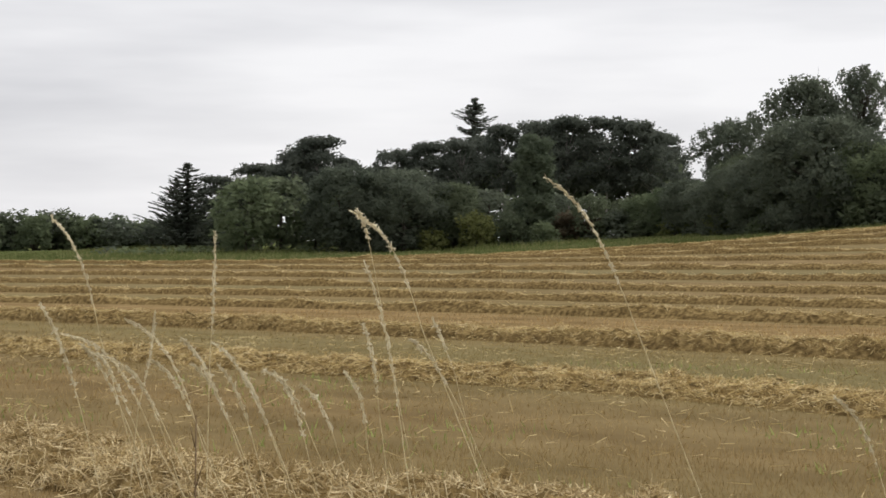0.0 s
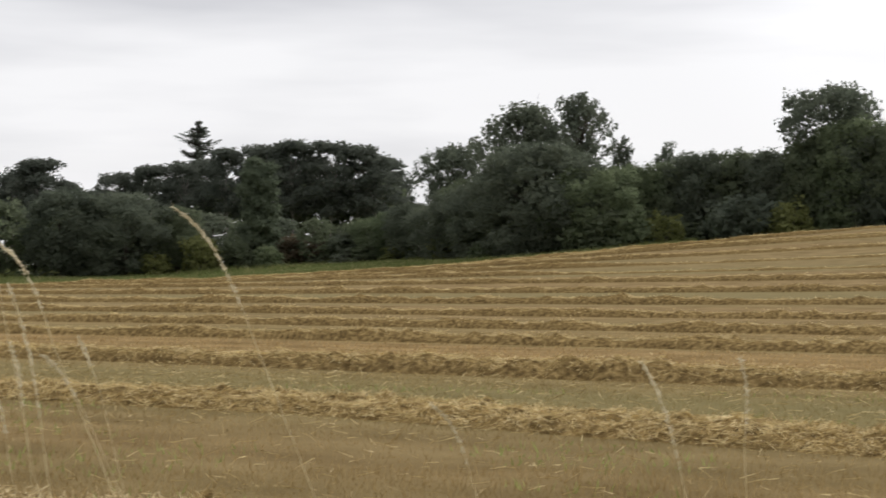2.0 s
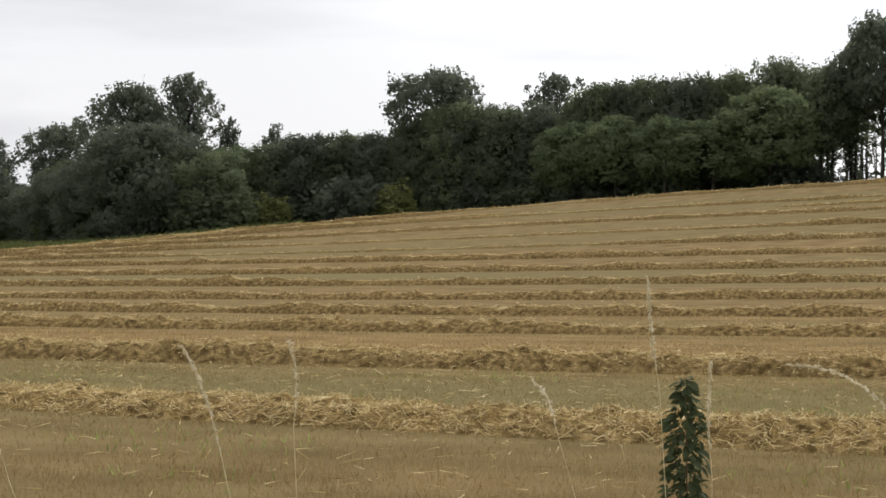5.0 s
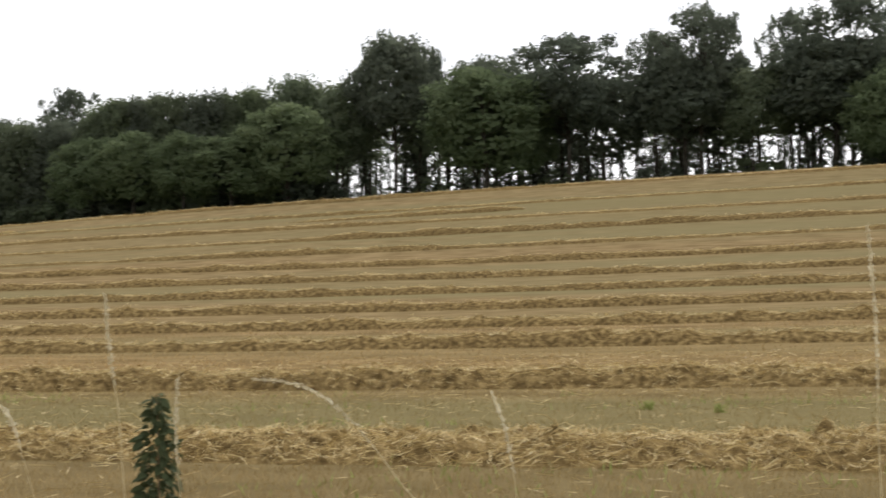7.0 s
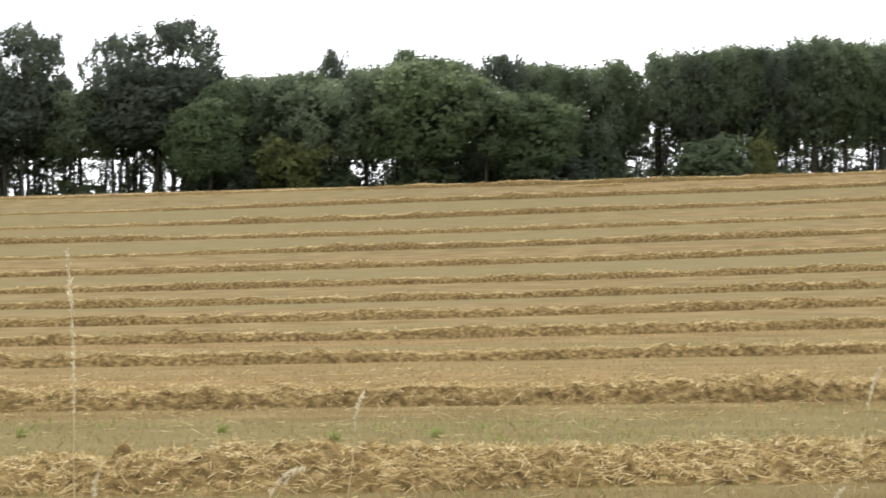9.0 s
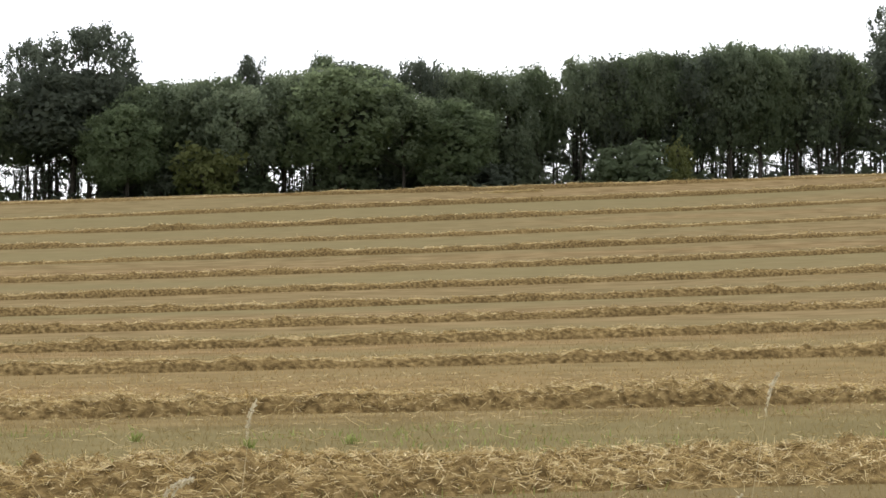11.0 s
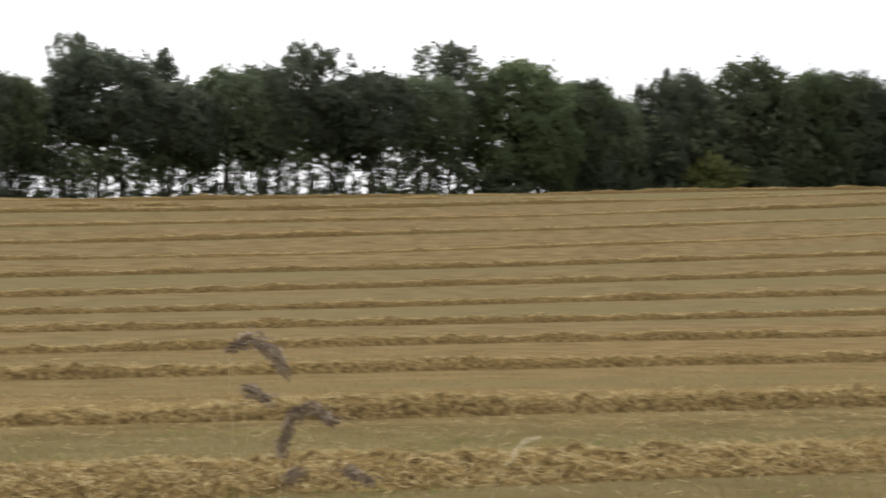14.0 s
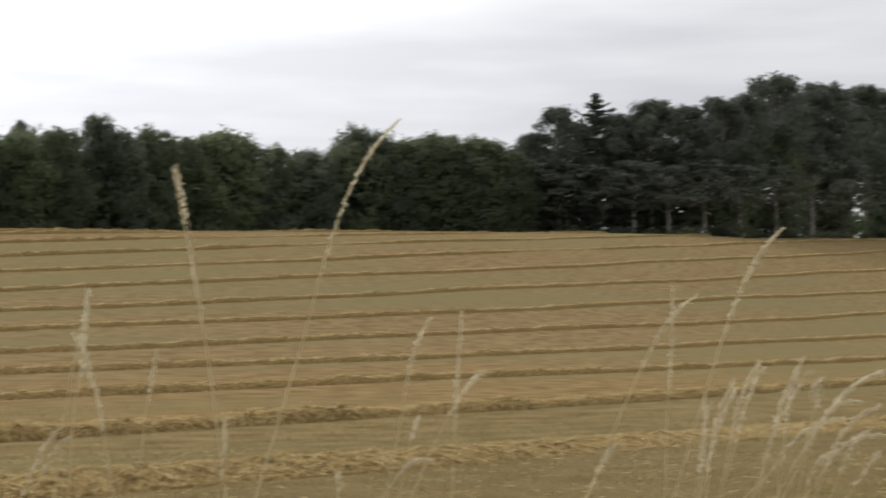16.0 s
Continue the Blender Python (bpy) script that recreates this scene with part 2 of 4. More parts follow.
def tube(points, radii, sides=6):
    """Verts and faces of a tapered tube along points."""
    pts = [Vector(p) for p in points]
    verts, faces = [], []
    for i, p in enumerate(pts):
        d = (pts[min(i + 1, len(pts) - 1)] - pts[max(i - 1, 0)]).normalized()
        u = d.orthogonal().normalized()
        w = d.cross(u)
        for k in range(sides):
            a = 2 * math.pi * k / sides
            verts.append(p + (u * math.cos(a) + w * math.sin(a)) * radii[i])
    for i in range(len(pts) - 1):
        for k in range(sides):
            j = (k + 1) % sides
            faces.append((i * sides + k, i * sides + j, (i + 1) * sides + j, (i + 1) * sides + k))
    faces.append(tuple(range((len(pts) - 1) * sides, len(pts) * sides)))
    faces.append(tuple(reversed(range(sides))))
    return verts, faces


def joined(tubes):
    verts, faces = [], []
    for v, f in tubes:
        o = len(verts)
        verts += v
        faces += [tuple(i + o for i in q) for q in f]
    return verts, faces


# ---------------------------------------------------------------- the lie of the land
# slope seen from the gateway, as powers of the bearing and of the distance up the field
LIE = [(0, 0, 0.00331), (0, 1, -0.05032), (0, 2, 0.15340), (0, 3, -0.09479), (0, 4, 0.02173), (1, 0, 0.00153),
       (1, 1, 0.09444), (1, 2, -0.17522), (1, 3, 0.17788), (1, 4, -0.06346), (2, 1, 0.06201), (2, 2, -0.08281),
       (2, 3, 0.01752), (2, 4, -0.00220), (3, 1, -0.07425), (3, 2, 0.17665), (3, 3, -0.13343), (3, 4, 0.04370),
       (4, 1, -0.05809), (4, 2, 0.11105), (4, 3, -0.04900), (4, 4, -0.00163), (5, 1, 0.02930), (5, 2, -0.05921),
       (5, 3, 0.02391), (5, 4, -0.00481), (6, 1, 0.00775), (6, 2, -0.01362), (6, 3, 0.00664)]


def field_edge(az):
    """Distance from the eye to the far edge of the field, along a bearing in radians."""
    d = np.degrees(az)
    far = np.interp(d, [-62, -57, -45, -34, -25, 60, 80], [100, 105, 132, 142, 148, 152, 152])
    r = far / np.maximum(np.cos(az), 0.05)
    return np.where(d > 41.3, np.interp(d, [41.3, 46.3, 53.3, 59.3, 66.3, 70.3, 72, 74, 75.7, 80], [202, 219, 253, 291, 324, 342, 356, 388, 428, 432]), r)


def field_height(az, r, y):
    v = np.clip((y - 14.6) / 100, 0, 1.5)
    s = sum(c * az ** i * v ** j for i, j, c in LIE)
    near = np.clip(y / 14.6, 0, 1)
    return r * s * near


def ground_z(x, y):
    x, y = np.asarray(x, float), np.asarray(y, float)
    r = np.hypot(x, y)
    az = np.arctan2(x, np.maximum(y, 0.01 * r + 1e-6))
    azc = np.clip(az, -1.05, 1.32)
    edge = field_edge(azc)
    out = np.maximum(r - edge, 0)
    z = field_height(azc, np.minimum(r, edge), np.minimum(r, edge) * np.cos(azc))
    tilt = np.interp(np.degrees(azc), [-60, -52, -38, -31, 50, 75], [0.007, 0.019, 0.022, -0.05, -0.05, -0.02])
    z = z + tilt * np.minimum(out, 60)
    z = z + (-4 - z) * np.clip((out - 60) / 400, 0, 1)
    back = np.clip(-y / 20, 0, 1)
    z = z * (1 - back)
    bank = np.exp(-((r - 2.3) / 0.75) ** 2) * 0.72 * np.clip((y + 0.6) / 0.8, 0, 1)
    return z + bank


# one sheet of ground to the horizon, finest near the eye
AZ = np.concatenate([np.linspace(-65, 85, 226), np.linspace(85, 295, 41)[1:-1]])
RAD = np.concatenate([[0.02], np.geomspace(0.3, 450, 220), np.geomspace(450, 4500, 13)[1:]])
az_g, r_g = np.meshgrid(np.radians(AZ), RAD, indexing="ij")
gx, gy = r_g * np.sin(az_g), r_g * np.cos(az_g)
gz = ground_z(gx, gy)
na, nr = gx.shape
gv = np.stack([gx, gy, gz], -1).reshape(-1, 3)
ia, ir = np.meshgrid(np.arange(na), np.arange(nr - 1), indexing="ij")
ja = (ia + 1) % na
gf = np.stack([ia * nr + ir, ia * nr + ir + 1, ja * nr + ir + 1, ja * nr + ir], -1).reshape(-1, 4)
g_me = bpy.data.meshes.new("ground")
g_me.from_pydata(gv.tolist(), [], gf.tolist())
for m in (STUBBLE, MARGIN, VERGE):
    g_me.materials.append(m)
mid = gv[gf].mean(1)
mr, maz = np.hypot(mid[:, 0], mid[:, 1]), np.arctan2(mid[:, 0], mid[:, 1])
slot = np.where((mr > field_edge(np.clip(maz, -1.05, 1.32))) | (mid[:, 1] < -1.5) & (mr > 8), 1, 0)
slot = np.where((mid[:, 1] < 3.4) & (mid[:, 1] > -4) & (mr < 60), 2, slot)
g_me.polygons.foreach_set("material_index", slot.astype(np.int32))
g_me.shade_smooth()
ground = tagged(new("ground", g_me), "rolling harvested stubble field with a grassy far margin", "field", kind="structure")


# ---------------------------------------------------------------- straw windrows
def windrow_line(k, x):
    """Where row k runs, up the field from the eye."""
    shift = {1: -1.0, 2: 1.1, 3: 0.9, 4: 0.6, 5: 0.4}.get(k, 0.0)
    y = 14.6 + 11.0 * k + shift
    if k == 0:
        y = y + np.interp(x, [-30, -20, -13, -8, 0, 8, 20, 41, 55], [0.3, 1.2, 1.9, 1.3, 0.9, 1.2, 0.7, -2.0, -4.0])
    wave = 0.25 * np.sin(x / 17 + k * 1.7) + 0.15 * np.sin(x / 6.1 + k)
    return y + wave * (1 + 0.06 * k)


def windrow(k, x0, x1, y_of, width, height, strands, straw_len, straw_wide, seed, straw=None):
    r = np.random.default_rng(seed)
    y_mid = float(y_of(np.array([0.0]))[0])
    step = max(0.12, y_mid * 0.006)
    xs = np.arange(x0, x1, step)
    across = np.linspace(-1, 1, 9)
    ya = y_of(xs)
    lump = np.array([noise.fractal(Vector((x * 0.35, k * 9.3, 0)), 1.0, 2.0, 4) for x in xs])
    fine = r.normal(size=(len(xs), len(across)))
    swell = 0.15 if k == 0 else 0.45
    thin = np.clip(0.95 + swell * lump, 0.35, 1.5)
    if k >= 8:
        thin *= np.clip(0.85 + 2.2 * np.array([noise.noise(Vector((x * 0.028, k * 3.1, 5))) for x in xs]), 0.4, 1.2)
    w = width * (0.9 + 0.5 * swell * lump)
    if k == 0:
        w = w * np.interp(xs, [-26, -5, 2], [0.62, 0.72, 1.0])
        thin = thin * np.interp(xs, [-26, -5, 2, 22, 40], [0.7, 0.78, 1.0, 0.9, 0.55])
    ends = np.clip(np.minimum(xs - x0, x1 - xs) / 2.0, 0.02, 1) ** 0.6
    w, thin = w * ends, thin * ends
    prof = (1 - across ** 2) ** (0.7 if k == 0 else 0.36)
    px = xs[:, None] + 0 * across[None]
    py = ya[:, None] + across[None] * w[:, None] / 2
    pz = ground_z(px, py) - 0.02 + prof[None] * (height * thin)[:, None] * (1 + 0.16 * fine) + 0.012 * fine
    nx, nc = px.shape
    verts = np.stack([px, py, pz], -1).reshape(-1, 3)
    i, j = np.meshgrid(np.arange(nx - 1), np.arange(nc - 1), indexing="ij")
    faces = np.stack([i * nc + j, (i + 1) * nc + j, (i + 1) * nc + j + 1, i * nc + j + 1], -1).reshape(-1, 4)
    top = new("straw_windrow", None)
    top.location = (0, y_mid, 0)
    verts[:, 1] -= y_mid
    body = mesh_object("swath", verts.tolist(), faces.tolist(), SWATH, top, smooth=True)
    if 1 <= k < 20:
        # backlight painted on: crest and far side coloured paler, in broken stretches
        body.data.materials.append(LIT_CREST)
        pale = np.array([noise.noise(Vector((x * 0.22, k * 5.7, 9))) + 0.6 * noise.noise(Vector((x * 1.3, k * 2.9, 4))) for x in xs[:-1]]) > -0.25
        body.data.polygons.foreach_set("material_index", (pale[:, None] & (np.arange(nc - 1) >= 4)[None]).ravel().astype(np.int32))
    n = strands
    u = r.random(n) * (nx - 1.001)
    c = r.random(n) * (nc - 1.001)
    # from the third row on, bright straw stays off the near side, leaving it dark like shade
    lo, hi = (0.03, 0.98) if k in (0, 20) else (0.04, 0.96) if k == 1 else (0.3, 0.95)
    c = (nc - 1) * (lo + (hi - lo) * c / (nc - 1))
    a, b = u.astype(int), c.astype(int)
    grid = verts.reshape(nx, nc, 3)
    fu, fc = (u - a)[:, None], (c - b)[:, None]
    at = grid[a, b] * (1 - fu) * (1 - fc) + grid[a + 1, b] * fu * (1 - fc) + grid[a, b + 1] * (1 - fu) * fc + grid[a + 1, b + 1] * fu * fc
    at[:, 2] += r.random(n) * (0.04 if k in (0, 1, 20) else 0.02)
    way = r.normal(size=(n, 3)) * (1.0, 0.9, 0.5)
    steep = r.random(n) < (0.4 if k == 20 else 0.14 if k < 2 else 0.04)
    way[steep, 2] += np.sign(r.normal(size=steep.sum())) * 0.9
    way = unit(way)
    ln = straw_len * (0.4 + 0.9 * r.random(n))
    wd = straw_wide * (0.6 + 0.8 * r.random(n))
    if k in (0, 20):
        # stray straw scattered beside the row
        stray = r.random(n) < 0.16
        at[stray, 1] += r.normal(size=stray.sum()) * 0.35
        at[stray, 2] = np.minimum(at[stray, 2], ground_z(at[stray, 0], at[stray, 1] + y_mid) + 0.03 + 0.05 * r.random(stray.sum()))
    part("loose_straw", quads_mesh("loose_straw", blades(at, way, ln, wd, r)[:, :4 if k in (0, 20) else 3], straw or STRAW), top, kind="stuff")
    if 1 <= k < 20:
        # paler straw along the crest, a rim of light put into the colour
        n = int(strands * 0.65)
        a = (r.random(n) * (nx - 1.001)).astype(int)
        b = r.integers(int(nc * 0.45), int(nc * 0.78), n)
        at = grid[a, b] + r.normal(size=(n, 3)) * (step / 2, width * 0.05, 0.008)
        at[:, 2] += 0.015 + 0.02 * r.random(n)
        way = unit(r.normal(size=(n, 3)) * (1.0, 0.8, 0.35))
        part("crest_straw", quads_mesh("crest_straw", blades(at, way, straw_len * (0.4 + 0.8 * r.random(n)), straw_wide * (0.6 + 0.8 * r.random(n)), r)[:, :3], BLEACHED_AND_LIT),
             top, "straw along the crest, coloured pale as if backlit", kind="stuff")
    return tagged(top, "long low windrow of golden straw lying on stubble", "windrow", group="straw windrows")


def swath_near(x):
    return 8.1 + 0.25 * np.sin(x / 5.0) + 0.0 * x


windrow(20, -32, -4.5, swath_near, 1.7, 0.22, 60000, 0.13, 0.0065, 90, WEATHERED)
for k in range(13):
    y = 14.6 + 11 * k
    left = -y * math.tan(radians(60.5)) if k < 8 else -min(y * 1.75, 120 + 2 * (13 - k))
    left = {10: -118, 11: -100, 12: -60}.get(k, left)
    reach = np.arange(60.0, y * math.tan(radians(77.5)), 2.0)
    inside = reach[np.hypot(reach, y) < field_edge(np.arctan2(reach, y)) - 1]
    right = float(inside[-1]) if len(inside) else y * math.tan(radians(77.5))
    amount = [150000, 80000, 34000, 25000, 20000, 16000, 16000, 13000, 10000, 8000, 7000, 6000, 5000][k]
    windrow(k, left, right, lambda x, k=k: windrow_line(k, x), 2.5 if k == 0 else 1.5, 0.22 if k < 2 else 0.2 + 0.004 * k,
            amount, 0.105 + 0.016 * k, 0.006 + 0.003 * k, 100 + k, BLEACHED_AND_LIT if k == 0 else None)


# headland rows that follow the western edge, where the straight rows end
def west_edge(x):
    return np.interp(x, [-161, -132, -96, -69, 263], [105, 132, 142, 148, 152])


for i, (x0, x1, inside) in enumerate(((-136, -34, 2.5), (-122, -62, 9.0))):
    windrow(9, x0, x1, lambda x, inside=inside: west_edge(x) - inside + 0.3 * np.sin(x / 9), 1.4, 0.2, 3500, 0.28, 0.03, 140 + i)
# short leftovers of straw on the brow
for i, (x0, x1, up) in enumerate(((57, 62, 139.5), (64, 69, 139), (28, 33, 143), (100, 106, 139), (90, 95, 142), (76, 82, 131), (123, 130, 138), (-38, -22, 131))):
    windrow(9, x0, x1, lambda x, up=up: up + 0.02 * x, 1.5, 0.17, 700, 0.3, 0.03, 150 + i)


# ---------------------------------------------------------------- standing stubble
def stubble(name, y0, y1, count, tall, wide, mat, seed, clump=None):
    r = np.random.default_rng(seed)
    far = np.sqrt(r.random(count) * (y1 ** 2 - y0 ** 2) + y0 ** 2)
    az = radians(-60.5) + radians(138) * r.random(count)
    x, y = far * np.sin(az), far * np.cos(az)
    if clump:
        keep = np.array([noise.noise(Vector((a * clump, b * clump * 2, 3.7))) for a, b in zip(x, y)]) > 0.22
        x, y = x[keep], y[keep]
    z = ground_z(x, y)
    h = tall * (0.5 + 0.8 * r.random(len(x)))
    way = unit(np.stack([r.normal(size=len(x)) * 0.35, r.normal(size=len(x)) * 0.35, np.ones(len(x))], -1))
    centre = np.stack([x, y, z - 0.01], -1) + way * h[:, None] / 2
    me = quads_mesh(name, blades(centre, way, h, wide * (0.7 + 0.9 * r.random(len(x))), r)[:, :3], mat)
    return new(name, me)


def lying_straw(count, seed):
    """Single straws lying about between the rows."""
    r = np.random.default_rng(seed)
    far = np.sqrt(r.random(count) * (34 ** 2 - 6.5 ** 2) + 6.5 ** 2)
    az = radians(-60.5) + radians(138) * r.random(count)
    x, y = far * np.sin(az), far * np.cos(az)
    way = unit(np.stack([r.normal(size=count), r.normal(size=count), 0.25 * r.normal(size=count)], -1))
    centre = np.stack([x, y, ground_z(x, y) + 0.025 + 0.04 * r.random(count)], -1)
    wide = 0.004 + 0.0002 * far
    return new("lying_straw", quads_mesh("lying_straw", blades(centre, way, 0.08 + 0.14 * r.random(count), wide, r)[:, :3], STRAW))


tagged(stubble("standing_stubble", 6.5, 15, 130000, 0.075, 0.0045, STUBBLE_STALK, 11), "short dry cut stubble standing in the field", "stubble", kind="stuff")
tagged(stubble("standing_stubble", 15, 30, 120000, 0.07, 0.007, STUBBLE_STALK, 14), "short dry cut stubble between the windrows", "stubble", kind="stuff")
tagged(stubble("standing_stubble", 30, 55, 60000, 0.08, 0.014, STUBBLE_STALK, 12), "short dry cut stubble further up the field", "stubble", kind="stuff")
tagged(lying_straw(16000, 17), "loose pale straw scattered on the stubble", "straw", kind="stuff")
tagged(stubble("green_weeds", 5, 26, 22000, 0.09, 0.014, WEED, 13, clump=0.35), "sparse green weeds among the stubble", "weeds", kind="stuff")


def meadow_grass(count, seed):
    """Rough grass on the margin between the stubble and the western wood."""
    r = np.random.default_rng(seed)
    az = np.radians(-63 + 33 * r.random(count))
    far = field_edge(az) + 0.3 + 62 * r.random(count) ** 1.3
    x, y = far * np.sin(az), far * np.cos(az)
    way = unit(np.stack([r.normal(size=count) * 0.3, r.normal(size=count) * 0.3, np.ones(count)], -1))
    patch = np.array([noise.noise(Vector((a * 0.06, b * 0.06, 1.7))) for a, b in zip(x, y)])
    h = np.clip(0.32 + 0.5 * patch, 0.08, 0.8) * (0.5 + 0.9 * r.random(count))
    centre = np.stack([x, y, ground_z(x, y)], -1) + way * h[:, None] / 2
    return new("meadow_grass", quads_mesh("meadow_grass", blades(centre, way, h, 0.05 + 0.1 * r.random(count), r)[:, :3], MEADOW))


tagged(meadow_grass(45000, 16), "rough green and dry grass on the field margin", "grass", kind="stuff")


# ---------------------------------------------------------------- trees
def leaf_triangles(points, facing, size, r, loose=0.6):
    """Pointed leaf sprays at points, turned outwards along facing with some play."""
    n = len(points)
    nrm = unit(facing + loose * r.normal(size=(n, 3)))
    u = unit(np.cross(nrm, unit(r.normal(size=(n, 3)))))
    v = np.cross(nrm, u)
    s = (size * (0.55 + 0.9 * r.random(n)))[:, None]
    a, b = u * s * 0.5, v * s * 0.4
    return np.stack([points - a - b * 0.7, points + a * 0.9 - b * 0.5, points + b * 1.5 - a * 0.1], 1)


def lobes_crown(lobes, cover, size, r, heart=1.5, spray=8, ragged=0.16, loose=0.85):
    """Leaf sprays over a set of ellipsoids (cx, cy, cz, rx, ry, rz), over a heart of broad overlapping leaves in the shade within."""
    out = []
    for cx, cy, cz, rx, ry, rz in lobes:
        area = 4.2 * (rx * ry + rx * rz + ry * rz)
        at, half = np.array([cx, cy, cz]), np.array([rx, ry, rz])
        n = max(10, int(cover * area / (0.36 * size * size)))
        sprays = max(4, n // spray)
        way = unit(r.normal(size=(sprays, 3)) + (0, 0, 0.2))
        centre = at + way * (1 - ragged + 1.6 * ragged * r.random(sprays) ** 1.6)[:, None] * half
        fat = (0.10 + 0.13 * min(rx, rz)) * (0.6 + 0.8 * r.random(sprays))
        pick = r.integers(0, sprays, n)
        out.append(leaf_triangles(centre[pick] + np.clip(r.normal(size=(n, 3)), -1.4, 1.4) * fat[pick][:, None], way[pick], size, r, loose))
        if heart:
            broad = 0.24 * min(rx, rz) + 0.1
            m = max(8, int(heart * area * 0.6 / (0.36 * broad * broad)))
            way = unit(r.normal(size=(m, 3)))
            out.append(leaf_triangles(at + way * half * (0.66 + 0.16 * r.random(m))[:, None], way, broad, r, 0.55))
    return np.concatenate(out)


def limbs(r, height, start, lobes, base_radius, lean=0.3, each=2):
    """A tapered trunk with limbs that reach into the lobes and fork there."""
    bend = r.normal(size=2) * lean
    top = height * 0.86
    trunk = [(bend[0] * t * t + 0.12 * math.sin(5 * t), bend[1] * t * t, top * t) for t in np.linspace(0, 1, 7)]
    tubes = [tube(trunk, [base_radius * (1.35 if i == 0 else 1 - 0.88 * i / 6) for i in range(7)], 6)]
    for cx, cy, cz, rx, ry, rz in lobes[::each]:
        t = min(max((cz - rz * 0.7) / top * 0.8, start), 0.9)
        a = Vector((bend[0] * t * t, bend[1] * t * t, top * t))
        b = Vector((cx, cy, cz + rz * 0.2))
        m = a.lerp(b, 0.5) + Vector((0, 0, -0.08 * (b - a).length))
        rr = base_radius * 0.42 * (1 - 0.6 * t)
        tubes.append(tube([a, m, b], [rr, rr * 0.7, rr * 0.22], 4))
        e = b + Vector(r.normal(size=3)) * 0.6 * min(rx, rz)
        tubes.append(tube([m.lerp(b, 0.5), e], [rr * 0.4, rr * 0.1], 3))
    return joined(tubes)


SPAN = {}           # how wide each make of tree stands before it is scaled


def tree_from(name, trunk, bark, crown, leaf, label, category="tree", tall=12.0):
    """A thing of trunk and crown, the crown drawn out to its full height."""
    crown[..., 2] *= tall / np.percentile(crown[..., 2], 99.7)
    top = new(name, None)
    mesh_object("trunk", *trunk, bark, top, smooth=True)
    part("crown", quads_mesh("crown", crown, leaf), top)
    x = np.concatenate([crown[..., 0].ravel(), crown[..., 1].ravel()])
    SPAN[top] = float(np.percentile(x, 98.5) - np.percentile(x, 1.5))
    return tagged(top, label, category)


def outline(shape, t):
    """Half width of a crown at the fraction t of its height."""
    if shape == "umbrella":
        return max(0.2, min(1.0, 0.45 + 1.5 * t)) * math.sqrt(max(0.03, 1 - max(0.0, (t - 0.35) / 0.65) ** 3.4))
    if shape == "dome":
        return min(1.0, 0.72 + 1.2 * t) * math.sqrt(max(0.03, 1 - max(0.0, (t - 0.1) / 0.9) ** 3.4))
    return (1 - abs(2 * t - 0.9) ** 2.3 / 1.35) ** 0.5 if abs(2 * t - 0.9) < 1.13 else 0.2


def crown_lobes(r, start, wide, count, lobe, shape="round", low=0.0, high=1.0, reach=(0.58, 0.86)):
    """Lobes laid round the outline of a crown that fills a 12 m tree from the fraction start upwards."""
    lobes = []
    for i in range(count):
        t = low + (high - low) * (i + 0.3 + 0.4 * r.random()) / count
        half = wide * outline(shape, t)
        a = i * 2.4 + r.random() * 1.1
        s = min(wide * (lobe[0] + lobe[1] * r.random() ** 1.4), 0.75 * half + 0.25)
        rad = max(0.0, half * (reach[0] + (reach[1] - reach[0]) * r.random()) - 0.35 * s)
        z = 12 * (start + (1 - start) * t)
        lobes.append((math.cos(a) * rad, math.sin(a) * rad, min(z, 12 - s * 0.8) + 0.15 * r.normal(), s * 1.12, s * 1.12, s * (0.78 + 0.2 * r.random())))
    return lobes


def broadleaf(seed, leaf, label, start=0.1, wide=4.6, count=26, lobe=(0.2, 0.15), shape="round", cover=0.36, size=0.26, heart=0.5, ragged=0.18,
              each=2, body=900, name="broadleaf_tree"):
    """A 12 m tree whose crown closes round a shaded heart."""
    r = np.random.default_rng(seed)
    lobes = crown_lobes(r, start, wide, count, lobe, shape)
    s = wide * (lobe[0] + 0.5 * lobe[1])
    lobes.append((0.4 * r.normal(), 0.4 * r.normal(), 12 - s, s * 1.1, s * 1.1, s))
    crown = [lobes_crown(lobes, cover, size, r, heart, ragged=ragged)]
    if heart:
        # the body of the crown between its lobes
        m = body
        t, turn = 0.04 + 0.9 * r.random(m), 6.283 * r.random(m)
        half = 0.72 * wide * np.array([outline(shape, q) for q in t])
        way = np.stack([np.cos(turn), np.sin(turn), 1.6 * (t - 0.35)], -1)
        at = np.stack([half * np.cos(turn), half * np.sin(turn), 12 * (start + (1 - start) * t * 0.96)], -1)
        crown.append(leaf_triangles(at * (1 - 0.06 * r.random((m, 1))), unit(way), 0.48, r, 0.55))
    return tree_from(name, limbs(r, 12, max(0.1, start * 0.8), lobes, 0.2, each=each), BARK, np.concatenate(crown), leaf, label)


def airy(seed, leaf, label, start=0.62, wide=4.6, count=70, lobe=(0.09, 0.08), shape="dome", cover=0.36, size=0.22):
    """An open crown: small sprays on many limbs, with sky between them."""
    r = np.random.default_rng(seed)
    lobes = crown_lobes(r, start, wide, count, lobe, shape, reach=(0.2, 1.0))
    crown = lobes_crown(lobes, cover, size, r, 0.0, 12, 0.35, 1.0)
    return tree_from("broadleaf_tree", limbs(r, 12, start * 0.8, lobes, 0.2, each=1), BARK, crown, leaf, label)


